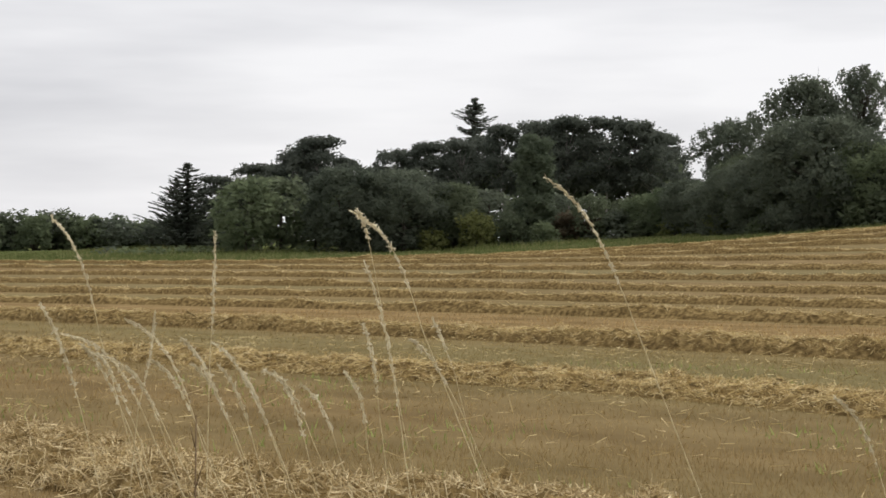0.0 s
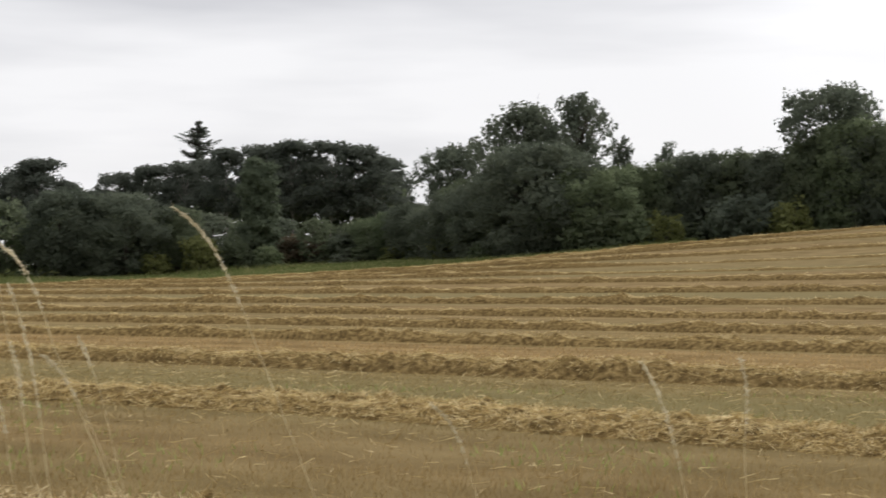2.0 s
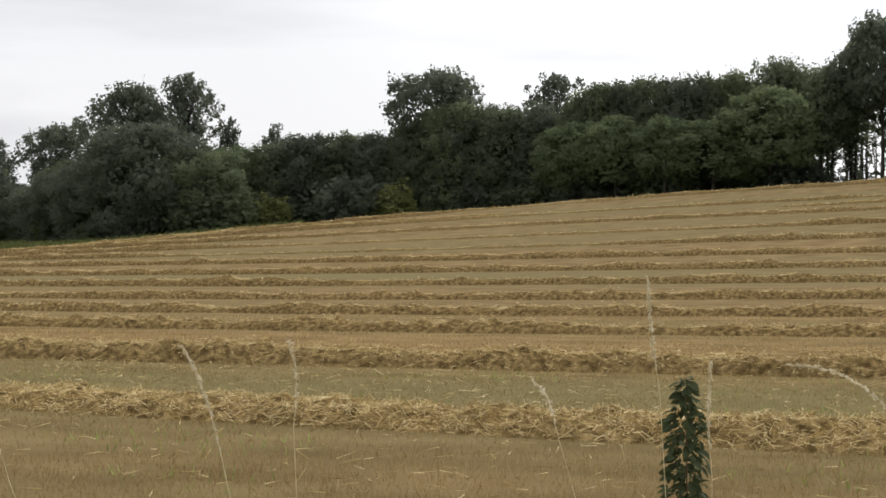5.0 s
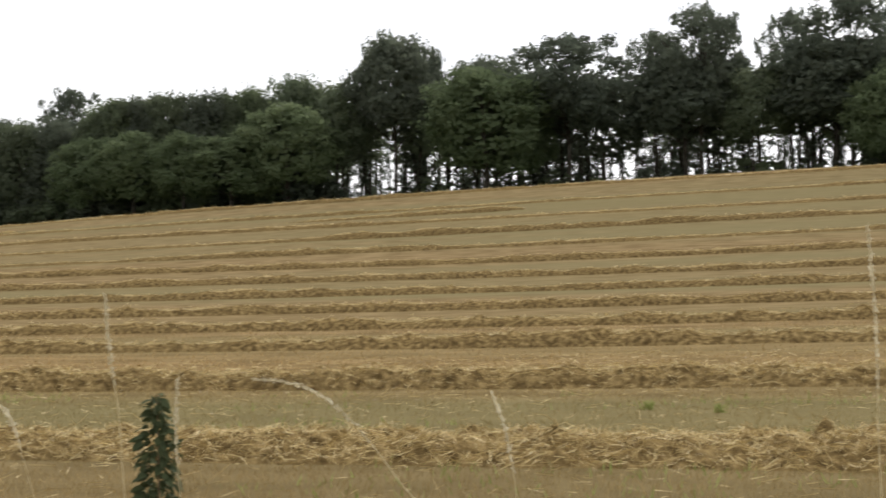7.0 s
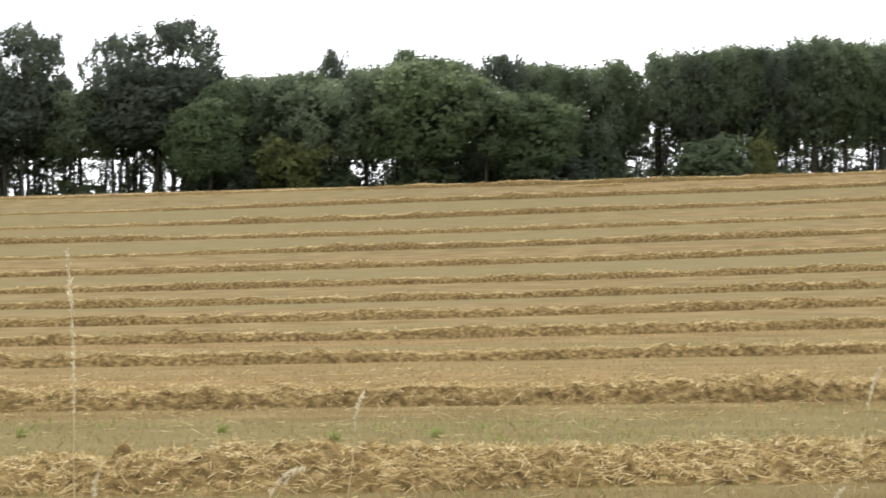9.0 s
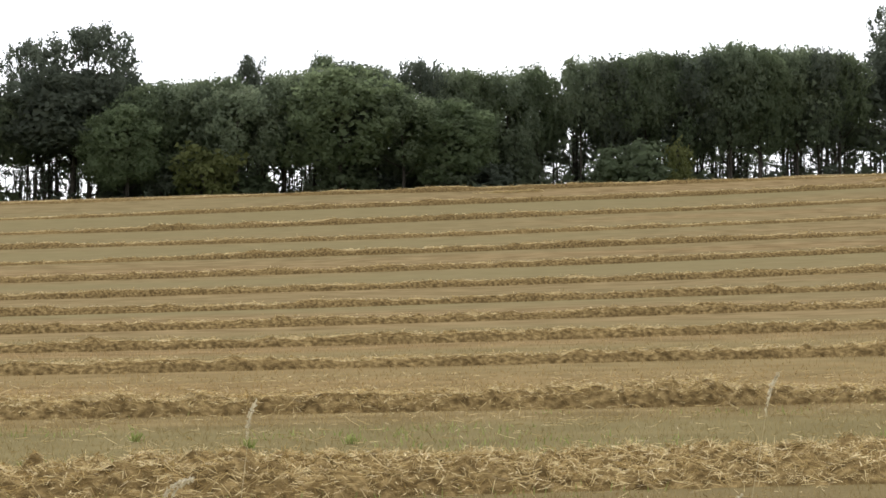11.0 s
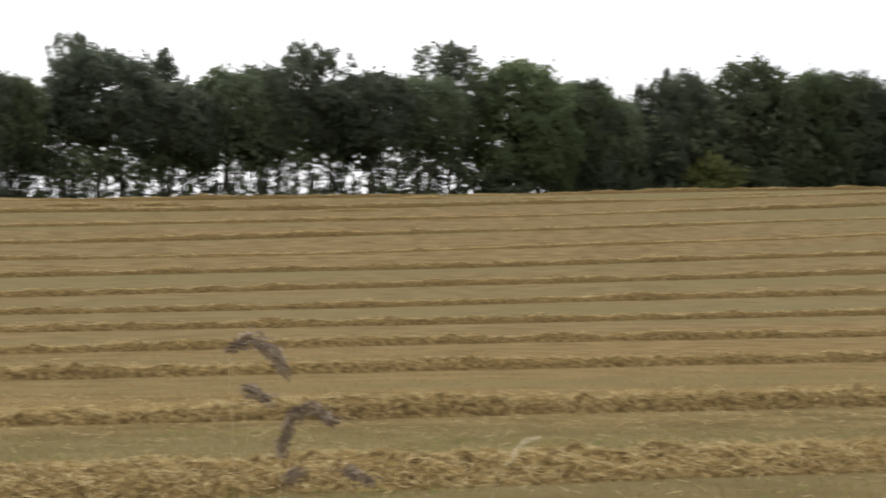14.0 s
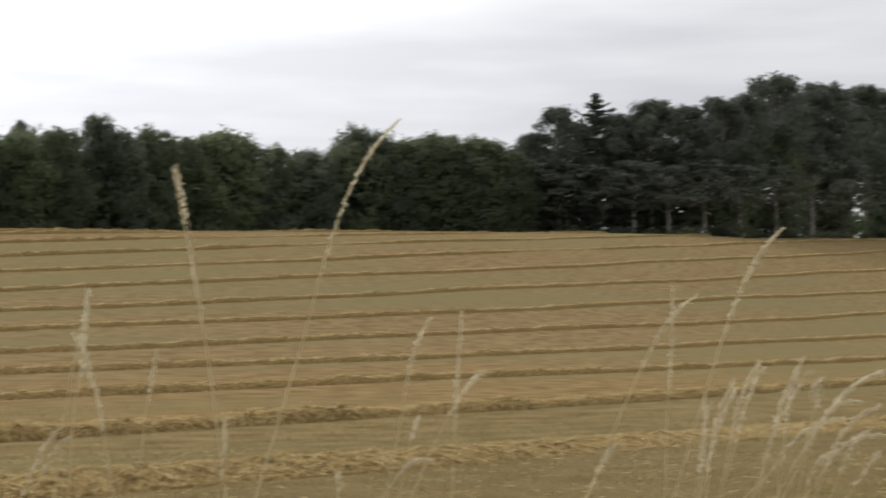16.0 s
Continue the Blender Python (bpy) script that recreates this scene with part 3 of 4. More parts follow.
def crowned(seed, leaf, label):
    """A tall tree: a bare stem, a close dark body, and an open top through which the sky shows."""
    r = np.random.default_rng(seed)
    body = crown_lobes(r, 0.48, 4.5, 22, (0.19, 0.12), "dome", 0.0, 0.45)
    top = crown_lobes(r, 0.62, 4.4, 46, (0.1, 0.1), "dome", 0.05, 1.0, (0.25, 1.0))
    crown = [lobes_crown(body, 0.32, 0.28, r, 0.8), lobes_crown(top, 0.36, 0.23, r, 0.25, 12, 0.25, 0.8)]
    return tree_from("broadleaf_tree", limbs(r, 12, 0.3, body[::2] + top, 0.2, each=1), BARK, np.concatenate(crown), leaf, label)


def young_tree(seed, leaf, label):
    """A thin young tree with a few upright stems and sparse sprays from near the ground up."""
    r = np.random.default_rng(seed)
    lobes = []
    tubes = []
    for k in range(3):
        x, y = r.normal(size=2) * 1.3
        lean = r.normal(size=2) * 0.8
        tubes.append(tube([(x, y, 0), (x + lean[0] * 0.4, y + lean[1] * 0.4, 6), (x + lean[0], y + lean[1], 12)], [0.17, 0.12, 0.03], 5))
        for i in range(11):
            t = 0.08 + 0.9 * (i + r.random()) / 11
            a = r.random() * 6.28
            out = 1.6 * r.random()
            b = (x + lean[0] * t + out * math.cos(a), y + lean[1] * t + out * math.sin(a), 12 * t)
            tubes.append(tube([(x + lean[0] * t, y + lean[1] * t, 12 * t - 0.5), b], [0.035, 0.012], 3))
            s = 0.3 + 0.45 * r.random()
            lobes.append((*b, s, s, s * 1.3))
    return tree_from("young_tree", joined(tubes), BARK, lobes_crown(lobes, 0.3, 0.24, r, 0.0, 7, 0.45, 1.0), leaf, label)


def pine(seed):
    """A 12 m Scots pine: a bare stem, and a broad crown of needle tufts held on long limbs."""
    r = np.random.default_rng(seed)
    lobes = crown_lobes(r, 0.42, 3.1, 22, (0.2, 0.16), "dome")
    lobes = [(x, y, z, a * 1.1, b * 1.1, c * 0.85) for x, y, z, a, b, c in lobes]
    for i in range(4):
        a = i * 1.7 + r.random()
        lobes.append((0.9 * math.cos(a), 0.9 * math.sin(a), 11.2 + 0.3 * r.random(), 0.75, 0.75, 0.6))
    return tree_from("scots_pine", limbs(r, 12, 0.4, lobes, 0.13, 0.2, 1), PALE_BARK, lobes_crown(lobes, 0.32, 0.24, r, 0.5, 9, 0.16, 0.95), NEEDLE,
                     "tall dark green Scots pine at the wood's edge", "pine tree")


def spruce(seed, tiers=24, sparse=False):
    """A 12 m spruce with whorls of boughs whose tips turn up."""
    r = np.random.default_rng(seed)
    tubes = [tube([(0, 0, 0), (0, 0, 6), (0, 0, 12)], [0.17, 0.1, 0.015], 6)]
    pts = []
    for i in range(tiers):
        t = 0.08 + 0.91 * i / (tiers - 1)
        long = 3.7 * (1 - t) ** 0.8 + 0.1
        count = 6 if sparse else 7
        for k in range(count):
            a = 2 * math.pi * k / count + i * 0.9 + r.random() * 0.5
            ln = long * (0.45 + 0.7 * r.random())
            z = 12 * t + r.normal() * 0.2
            way = np.array([math.cos(a), math.sin(a), 0])
            mid = way * ln * 0.6 + np.array([0, 0, z + 0.02 * ln])
            tip = way * ln + np.array([0, 0, z + 0.34 * ln])
            tubes.append(tube([(0, 0, z), mid, tip], [0.05, 0.03, 0.01], 3))
            n = int(16 + 70 * ln)
            s = r.random(n)[:, None]
            p = np.where(s < 0.6, np.array([0, 0, z]) * (1 - s / 0.6) + mid * s / 0.6, mid * (1 - (s - 0.6) / 0.4) + tip * (s - 0.6) / 0.4)
            pts.append(p + r.normal(size=(n, 3)) * (0.03 + 0.07 * (1 - s)) * (1, 1, 0.6))
    pts = np.concatenate(pts)
    return tree_from("spruce_tree", joined(tubes), BARK, leaf_triangles(pts, np.zeros_like(pts), 0.13, r, 1.0), NEEDLE,
                     "dark pointed spruce rising above the wood", "spruce")


def column_tree(seed, leaf, name, label, wide=1.3, cover=0.6, heart=1.4):
    r = np.random.default_rng(seed)
    lobes = []
    for i in range(20):
        t = 0.06 + 0.9 * (i + 0.5) / 20
        a = i * 2.4
        w = wide * (0.6 + 0.45 * math.sin(math.pi * t) ** 0.5) * (0.85 + 0.3 * r.random())
        lobes.append((math.cos(a) * w * 0.5, math.sin(a) * w * 0.5, 12 * t - 0.1, w * 0.6, w * 0.6, 0.85))
    return tree_from(name, limbs(r, 12, 0.1, lobes, 0.16, 0.1), BARK, lobes_crown(lobes, cover, 0.27, r, heart), leaf, label)


def bush(seed, leaf, label):
    """A 3 m bush of several rounded lobes on short stems."""
    r = np.random.default_rng(seed)
    lobes = []
    for i in range(13):
        a = i * 2.4
        t = (i + 0.5) / 13
        s = 0.45 + 0.3 * r.random()
        rad = 1.15 * math.sqrt(1 - (1.5 * t - 0.6) ** 2) * (0.5 + 0.5 * r.random())
        lobes.append((math.cos(a) * rad, math.sin(a) * rad, 0.35 + 2.2 * t, s, s, s * 0.85))
    tubes = [tube([(0.05 * math.cos(i), 0.05 * math.sin(i), 0), (l[0] * 0.5, l[1] * 0.5, l[2] * 0.6), l[:3]], [0.05, 0.035, 0.01], 4)
             for i, l in enumerate(lobes)]
    return tree_from("bush", joined(tubes), BARK, lobes_crown(lobes, 0.34, 0.24, r, 0.45), leaf, label, "bush", 3.0)


FULL = "full-crowned broadleaf tree with dark green leaves in the wood"
BARE = "broadleaf tree with a bare lower trunk in the tree belt"
kinds = {
    "full": [broadleaf(q, leaf, FULL) for q, leaf in ((1, LEAF), (2, LEAF_DARK), (3, LEAF), (4, LEAF_MID), (5, LEAF), (6, LEAF_DARK))],
    "broad": [broadleaf(q, leaf, FULL, start=0.02, wide=7.6, count=44, lobe=(0.13, 0.1), cover=0.36, heart=0.45) for q, leaf in ((7, LEAF_DARK), (8, LEAF_DARK), (9, LEAF_MID))],
    "belt": [broadleaf(10 + i, (LEAF_BELT_HAZY, LEAF_MID, LEAF_BELT_HAZY, LEAF_DARK)[i % 4], BARE, start=c, count=24, heart=0.25, body=240) for i, c in enumerate((0.42, 0.5, 0.54, 0.46, 0.5, 0.38))],
    "tall": [broadleaf(q, LEAF_DARK, "tall dark broadleaf tree with a bare trunk in the belt", start=0.5, count=28, lobe=(0.16, 0.13), shape="dome") for q in (21, 22, 23)],
    "crowned": [crowned(q, LEAF_DARK, "tall dark broadleaf tree with an open top above the belt") for q in (26, 27)],
    "dome": [airy(q, LEAF_DARK, "tall old broadleaf tree with a broad clumped crown", start=0.52, count=46, lobe=(0.15, 0.1), cover=0.5, size=0.25) for q in (28, 29)],
    "airy": [airy(q, LEAF_DARK, "open-crowned broadleaf tree with sky showing through") for q in (31, 32, 33)],
    "pole": [young_tree(q, LEAF_DARK, "thin young tree with sparse leaves under the taller belt trees") for q in (36, 37, 38)],
    "light": [broadleaf(q, LEAF_LIGHT, "rounded broadleaf tree with lighter green leaves", start=0.3, lobe=(0.18, 0.15)) for q in (41, 42, 43)],
    "pine": [pine(q) for q in (51, 52, 53, 54)],
    "spruce": [spruce(61, 30), spruce(62, 30, True), spruce(63, 27, True)],
    "poplar": [column_tree(q, LEAF_DARK, "poplar_tree", "slender upright poplar showing above the wood", 1.3, 0.4, 0.5) for q in (71, 72)],
    "ivy": [column_tree(75, IVY, "ivy_clad_tree", "upright tree trunk wholly clad in ivy", 2.2)],
    "bush": [bush(q, leaf, "rounded green bush at the foot of the wood") for q, leaf in ((81, LEAF), (82, LEAF_MID), (83, LEAF_DARK))],
    "yellow": [bush(q, LEAF_YELLOW, "yellow-green bush at the foot of the wood") for q in (84, 86)],
    "russet": [bush(85, LEAF_RUSSET, "dull russet-brown bush at the foot of the wood")],
}
LOW = ("bush", "yellow", "russet")
GROUPS = {"full": "wood trees", "broad": "wood trees", "belt": "belt trees", "tall": "belt trees", "crowned": "belt trees", "dome": "airy trees", "airy": "airy trees", "pole": "young belt trees",
          "light": "light green trees", "pine": "pines", "spruce": "spruces", "poplar": "poplars", "ivy": "", "bush": "bushes", "yellow": "bushes", "russet": "bushes"}
placed = {k: 0 for k in kinds}
tree_rng = random.Random(5)


def set_back(x, y, top, width):
    """The wood draws back behind the field's far corner."""
    r = math.hypot(x, y)
    f = 1 + float(np.interp(math.degrees(math.atan2(x, y)), [70, 72, 74, 75.7], [0, 14, 50, 92])) / r
    return x * f, y * f, EYE + (top - EYE) * f, width * f


def stand(kind, x, y, top, width):
    """Set a tree of that kind with its top at that height; the first of each make is the original itself."""
    x, y, top, width = set_back(x, y, top, width)
    base = float(ground_z(x, y)) - 0.1
    if kind == "full" and width > 0.95 * (top - base):
        kind = "broad"
    makes = kinds[kind]
    n = placed[kind]
    placed[kind] += 1
    ob = makes[n % len(makes)]
    sz = max(top - base, 1.2) / (3.0 if kind in LOW else 12.0)
    sw = min(width, 1.6 * max(top - base, 1.2)) / SPAN[ob]
    turn = Euler((0, 0, tree_rng.random() * 6.28))
    if n < len(makes):
        ob.matrix_basis = Matrix.LocRotScale((x, y, base), turn, (sw, sw, sz))
        if GROUPS[kind]:
            ob["group"] = GROUPS[kind]
        return ob
    return copy_thing(ob, Matrix.LocRotScale((x, y, base), turn, (sw / ob.scale[0], sw / ob.scale[1], sz / ob.scale[2])))


depth = []          # trees and shrubs deep in the wood that cannot be told apart


def deep(kind, x, y, top, width, sink=0.1):
    """Set a tree of that kind into the joined depth of the wood."""
    ob = tree_rng.choice(kinds[kind])
    x, y, top, width = set_back(x, y, top, width)
    base = float(ground_z(x, y)) - sink
    tall = max(top - base, 0.8)
    sz = tall / (3.0 if kind in LOW else 12.0)
    sw = min(width, 2.2 * tall if kind in LOW else 0.9 * tall) / SPAN[ob]
    depth.append((ob, Matrix.LocRotScale((x, y, base), Euler((0, 0, tree_rng.random() * 6.28)), (sw, sw, sz))))


def join_depth(name, label):
    """One mesh of all the trees of the wood's depth, their small leaves thinned out and larger."""
    verts, slots, mats, flat, start = [], [], [], [], 0
    for ob, m in depth:
        for child in ob.children:
            me = child.data
            co = np.empty(len(me.vertices) * 3, np.float32)
            me.vertices.foreach_get("co", co)
            co = co.reshape(-1, 3)
            if me.name.startswith("crown"):
                tri = co.reshape(-1, 3, 3)
                centre = tri.mean(1, keepdims=True)
                broad = np.linalg.norm(tri - centre, axis=2).max(1) > 0.2
                step = 2 if ob in kinds["pole"] else 16
                number = np.arange(len(tri))
                keep = np.where(broad, number % 4 == 0, number % step == 0)
                tri, centre, broad = tri[keep], centre[keep], broad[keep]
                grow = np.where(broad, 1.8, 1.2 if step == 2 else 2.1)[:, None, None]
                co = (centre + (tri - centre) * grow).reshape(-1, 3)
                faces = np.arange(len(co)).reshape(-1, 3)
            else:
                me.calc_loop_triangles()
                t = np.empty(len(me.loop_triangles) * 3, np.int32)
                me.loop_triangles.foreach_get("vertices", t)
                faces = t.reshape(-1, 3)
            mat = me.materials[0]
            if mat not in mats:
                mats.append(mat)
            rot = np.array(m)
            verts.append(co @ rot[:3, :3].T + rot[:3, 3])
            flat.append(faces + start)
            slots.append(np.full(len(faces), mats.index(mat), np.int32))
            start += len(co)
    verts, flat, slots = np.concatenate(verts), np.concatenate(flat), np.concatenate(slots)
    me = bpy.data.meshes.new(name)
    me.vertices.add(len(verts))
    me.vertices.foreach_set("co", verts.astype(np.float32).ravel())
    me.loops.add(flat.size)
    me.loops.foreach_set("vertex_index", flat.astype(np.int32).ravel())
    me.polygons.add(len(flat))
    me.polygons.foreach_set("loop_start", np.arange(0, flat.size, 3, dtype=np.int32))
    for mat in mats:
        me.materials.append(mat)
    me.update(calc_edges=True)
    me.polygons.foreach_set("material_index", slots)
    return tagged(new(name, me), label, "woodland", kind="stuff")


# x, y, height of the top above the eye's ground, width
PINES_WEST = [
    (-197, 155, 9.4, 5.0),
    (-195, 159, 11.0, 5.0),
    (-195, 162, 10.4, 4.3),
    (-194, 165, 12.2, 4.4),
    (-193, 168, 14.7, 7.3),
    (-192, 172, 11.8, 5.2),
    (-190, 175, 10.8, 5.2),
    (-189, 178, 13.2, 5.2),
    (-186, 181, 14.2, 6.0),
    (-183, 184, 14.4, 4.5),
    (-178, 187, 16.4, 5.2),
    (-174, 190, 16.9, 6.6),
    (-171, 192, 17.4, 6.6),
    (-167, 195, 17.3, 5.9),
    (-164, 197, 16.8, 6.6),
    (-162, 198, 15.1, 5.1),
]
SPRUCES = [
    (-198, 151, 10.8, 4.3),
    (-199, 150, 9.1, 2.8),
    (-191, 195, 20.7, 6.3),
    (322, 134, 49.1, 7.5),
]
IVY_TREES = [
    (-151, 164, 13.2, 4.2),
]
WOOD_WEST = [
    (-165, 151, 6.7, 5.8),
    (-162, 154, 9.3, 9.6),
    (-158, 158, 7.8, 5.1),
    (-167, 149, 9.7, 6.4),
    (-142, 174, 6.6, 5.8),
    (-133, 170, 8.0, 6.8),
    (-122, 163, 9.1, 8.1),
    (-137, 172, 7.4, 5.7),
    (-106.6, 155, 12.9, 10.2),
    (-114, 159, 10.6, 9.0),
    (-101, 156, 10.5, 8.0),
    (-120, 163, 10.2, 6.9),
    (-100, 162, 10.9, 4.9),
    (-98, 164, 11.2, 4.9),
    (-95, 165, 12.1, 5.5),
    (-92, 167, 12.2, 6.0),
    (-89, 167, 12.2, 5.4),
    (-85, 168, 12.8, 5.4),
]
DOMES = [
    (-132, 175, 14.6, 7.2),
    (-113, 162, 17.3, 9.4),
    (-84, 171, 18.4, 9.2),
    (234, 176, 38.5, 7.1),
    (293, 165, 42.2, 11.0),
]
AIRY_WEST = [
    (-110, 167, 18.6, 7.6),
    (-81, 178, 15.4, 3.1),
    (-75, 179, 18.2, 6.2),
]
POPLARS = [
    (-108, 171, 14.1, 1.4),
    (-107, 171, 14.0, 1.5),
    (-104, 174, 13.8, 2.3),
]
WOOD_MIDDLE = [
    (-81, 168, 15.0, 6.1),
    (-84, 168, 13.3, 5.4),
    (-80, 168, 13.9, 5.3),
    (-76, 169, 14.4, 6.1),
    (-72, 169, 14.5, 5.3),
    (-68, 169, 15.0, 4.7),
    (-66, 169, 15.9, 5.7),
    (-66, 169, 16.2, 4.9),
    (-63, 168, 16.3, 4.1),
    (-61, 168, 16.5, 4.4),
    (-58, 168, 16.5, 4.3),
    (-56, 169, 16.5, 4.1),
    (-54, 169, 16.8, 4.1),
    (-52, 169, 15.9, 4.3),
]
BELT_WEST = [
    (-50, 170, 18.0, 4.6),
    (-47, 170, 16.4, 4.8),
    (-46, 170, 17.3, 4.3),
    (-33, 173, 19.3, 5.8),
    (-9.5, 173, 17.6, 4.9),
    (4.3, 168, 18.4, 4.8),
    (7.6, 168, 18.7, 5.3),
    (10.3, 168, 19.1, 4.3),
    (15.3, 168, 19.5, 4.8),
    (20.5, 168, 20.4, 6.8),
]
LIGHT_TREES = [
    (-54, 164, 12.3, 6.9),
    (-58, 163, 12.6, 4.7),
    (-63, 164, 12.8, 6.0),
    (-67, 165, 12.5, 6.6),
    (-49, 165, 15.0, 6.9),
    (-32, 167, 17.6, 8.8),
    (-30, 172, 17.4, 5.5),
    (1.9, 171, 16.9, 6.4),
    (19.6, 165, 19.9, 8.5),
    (2.0, 166, 16.4, 6.6),
    (28.9, 166, 17.2, 6.7),
    (125, 176, 29.6, 10.2),
    (128, 175, 26.5, 6.8),
]
TALL_TREES = [
    (-41, 171, 21.4, 7.3),
    (-15.4, 175, 19.1, 10.3),
    (-2.6, 173, 19.8, 10.7),
    (76, 175, 26.5, 10.1),
    (84, 176, 24.1, 8.7),
    (106, 175, 26.8, 7.9),
]
AIRY_BELT = [
    (-38, 174, 20.3, 3.3),
    (-18.3, 177, 21.5, 5.3),
    (-6.4, 177, 23.0, 5.3),
    (12.4, 171, 21.3, 3.9),
    (18.7, 171, 21.5, 2.7),
    (75, 179, 28.3, 5.8),
    (85, 181, 27.8, 5.4),
    (119, 180, 31.4, 11.4),
]
CROWNED = [
    (-25.6, 172, 20.8, 9.2),
    (-14.0, 174, 23.2, 7.8),
    (-1.2, 172, 23.5, 7.9),
    (101, 179, 29.5, 8.8),
]
BELT = [
    (5.8, 170, 18.7, 5.8),
    (8.2, 170, 18.9, 4.4),
    (15.4, 170, 19.8, 4.6),
    (18.7, 170, 21.3, 2.9),
    (23.6, 170, 20.3, 4.6),
    (27.2, 170, 21.1, 3.7),
    (30, 171, 20.5, 4.7),
    (32, 171, 20.5, 4.0),
    (35, 171, 20.3, 4.5),
    (38, 172, 21.1, 3.8),
    (42, 172, 21.8, 4.8),
    (45, 172, 21.9, 4.6),
    (48, 172, 22.5, 3.8),
    (51, 172, 22.3, 4.4),
    (56, 173, 23.3, 5.4),
    (59, 173, 23.0, 5.0),
    (62, 174, 23.4, 4.5),
    (65, 174, 23.2, 5.0),
    (67, 175, 22.9, 4.0),
    (25.0, 165, 17.6, 5.7),
    (11.2, 165, 18.0, 5.2),
]
BELT_EAST = [
    (46, 172, 21.8, 5.3),
    (48, 172, 22.4, 3.8),
    (52, 172, 22.4, 4.9),
    (56, 172, 23.3, 4.9),
    (59, 173, 23.0, 5.0),
    (63, 174, 23.4, 5.5),
    (67, 174, 22.9, 4.5),
    (91, 178, 26.2, 8.0),
    (95, 178, 26.7, 5.8),
    (113, 175, 26.6, 6.6),
    (135, 177, 28.1, 6.4),
    (139, 177, 26.4, 5.8),
    (131, 178, 27.5, 5.7),
    (88, 178, 24.6, 5.1),
]
WOOD_EAST = [
    (135, 177, 28.3, 6.4),
    (141, 178, 26.7, 5.5),
    (153, 180, 30.9, 5.7),
    (162, 180, 33.2, 10.0),
    (171, 180, 32.5, 7.4),
    (176, 179, 32.7, 7.9),
    (181, 178, 32.3, 8.7),
    (185, 177, 30.6, 6.6),
    (200, 180, 32.0, 8.4),
    (213, 181, 33.5, 8.8),
    (219, 179, 34.4, 9.7),
    (226, 177, 35.7, 6.1),
    (148, 179, 29.6, 5.3),
]
AIRY_EAST = [
    (146, 181, 29.2, 3.0),
    (151, 182, 31.4, 3.7),
    (195, 180, 33.0, 6.4),
    (208, 183, 35.0, 9.5),
    (223, 181, 36.6, 7.8),
]
WOOD_FAR = [
    (226, 177, 35.0, 7.4),
    (237, 175, 36.7, 8.4),
    (245, 174, 37.6, 8.2),
    (259, 173, 38.4, 12.5),
    (253, 174, 36.8, 7.9),
    (266, 172, 37.5, 8.6),
    (273, 170, 37.3, 7.4),
    (280, 168, 37.3, 8.9),
    (288, 165, 38.7, 11.4),
    (297, 160, 40.1, 9.6),
    (301, 156, 40.9, 9.7),
    (306, 149, 40.6, 11.7),
    (309, 145, 38.4, 7.3),
    (296, 160, 39.5, 8.6),
    (301, 154, 41.2, 10.6),
    (305, 148, 40.3, 9.7),
    (308, 144, 37.9, 6.8),
]
PINES_EAST = [
    (315, 143, 42.3, 6.9),
    (317, 139, 46.9, 7.4),
    (324, 131, 45.8, 8.5),
    (327, 126, 48.2, 8.5),
    (330, 121, 47.4, 9.5),
    (333, 115, 48.6, 8.6),
    (335, 111, 49.3, 6.6),
    (337, 106, 52.7, 10.6),
    (339, 100, 49.7, 8.6),
    (340, 98, 51.1, 9.1),
    (343, 92, 50.5, 8.6),
    (345, 88, 49.9, 8.6),
    (346, 84, 49.8, 9.2),
    (349, 78, 49.1, 9.7),
]
BUSHES_WEST = [
    (-151, 160, 4.4, 3.9),
    (-148, 162, 3.5, 3.3),
    (-145, 172, 4.8, 4.8),
    (-140, 171, 4.3, 3.9),
    (-113, 155, 3.6, 3.4),
    (-88, 161, 7.8, 6.3),
    (-99, 154, 7.3, 5.8),
    (-97, 155, 6.4, 4.7),
    (-107, 154, 4.8, 4.8),
]
YELLOW_BUSHES = [
    (-157, 154, 2.7, 3.4),
    (-153, 157, 4.6, 4.0),
    (-135, 169, 3.9, 3.8),
    (-123, 162, 4.3, 3.8),
    (-95, 158, 6.3, 4.2),
    (-97, 157, 5.4, 2.4),
    (-84, 162, 7.4, 4.2),
    (8.5, 164, 13.0, 5.4),
    (49, 166, 14.1, 3.0),
    (152, 176, 20.7, 7.3),
]
RUSSET_BUSHES = [
    (-151, 169, 4.7, 4.0),
    (-149, 171, 4.1, 4.0),
]
BUSHES_BELT = [
    (28.8, 165, 12.6, 4.3),
    (43, 166, 12.5, 4.4),
    (46, 166, 12.5, 3.5),
    (122, 174, 18.1, 7.3),
    (45, 166, 13.9, 6.9),
]


def bearing(x, y):
    return math.degrees(math.atan2(x, y))


def beside(x, y, side, back):
    r = math.hypot(x, y)
    return x + (y * side + x * back) / r, y + (-x * side + y * back) / r


def at_bearing(b, r):
    return r * math.sin(radians(b)), r * math.cos(radians(b))


# bearings between which daylight shows under the belt's crowns
OPEN = [(-21.5, -20.2), (-18.4, -18.0), (-17.2, -16.6), (-15.2, 1.0), (4.6, 6.9), (8.3, 8.9), (12.4, 36.8)]


def is_open(b):
    return any(lo <= b <= hi for lo, hi in OPEN)


for x, y, top, w in SPRUCES:
    stand("spruce", x, y, top, w * 2.2)
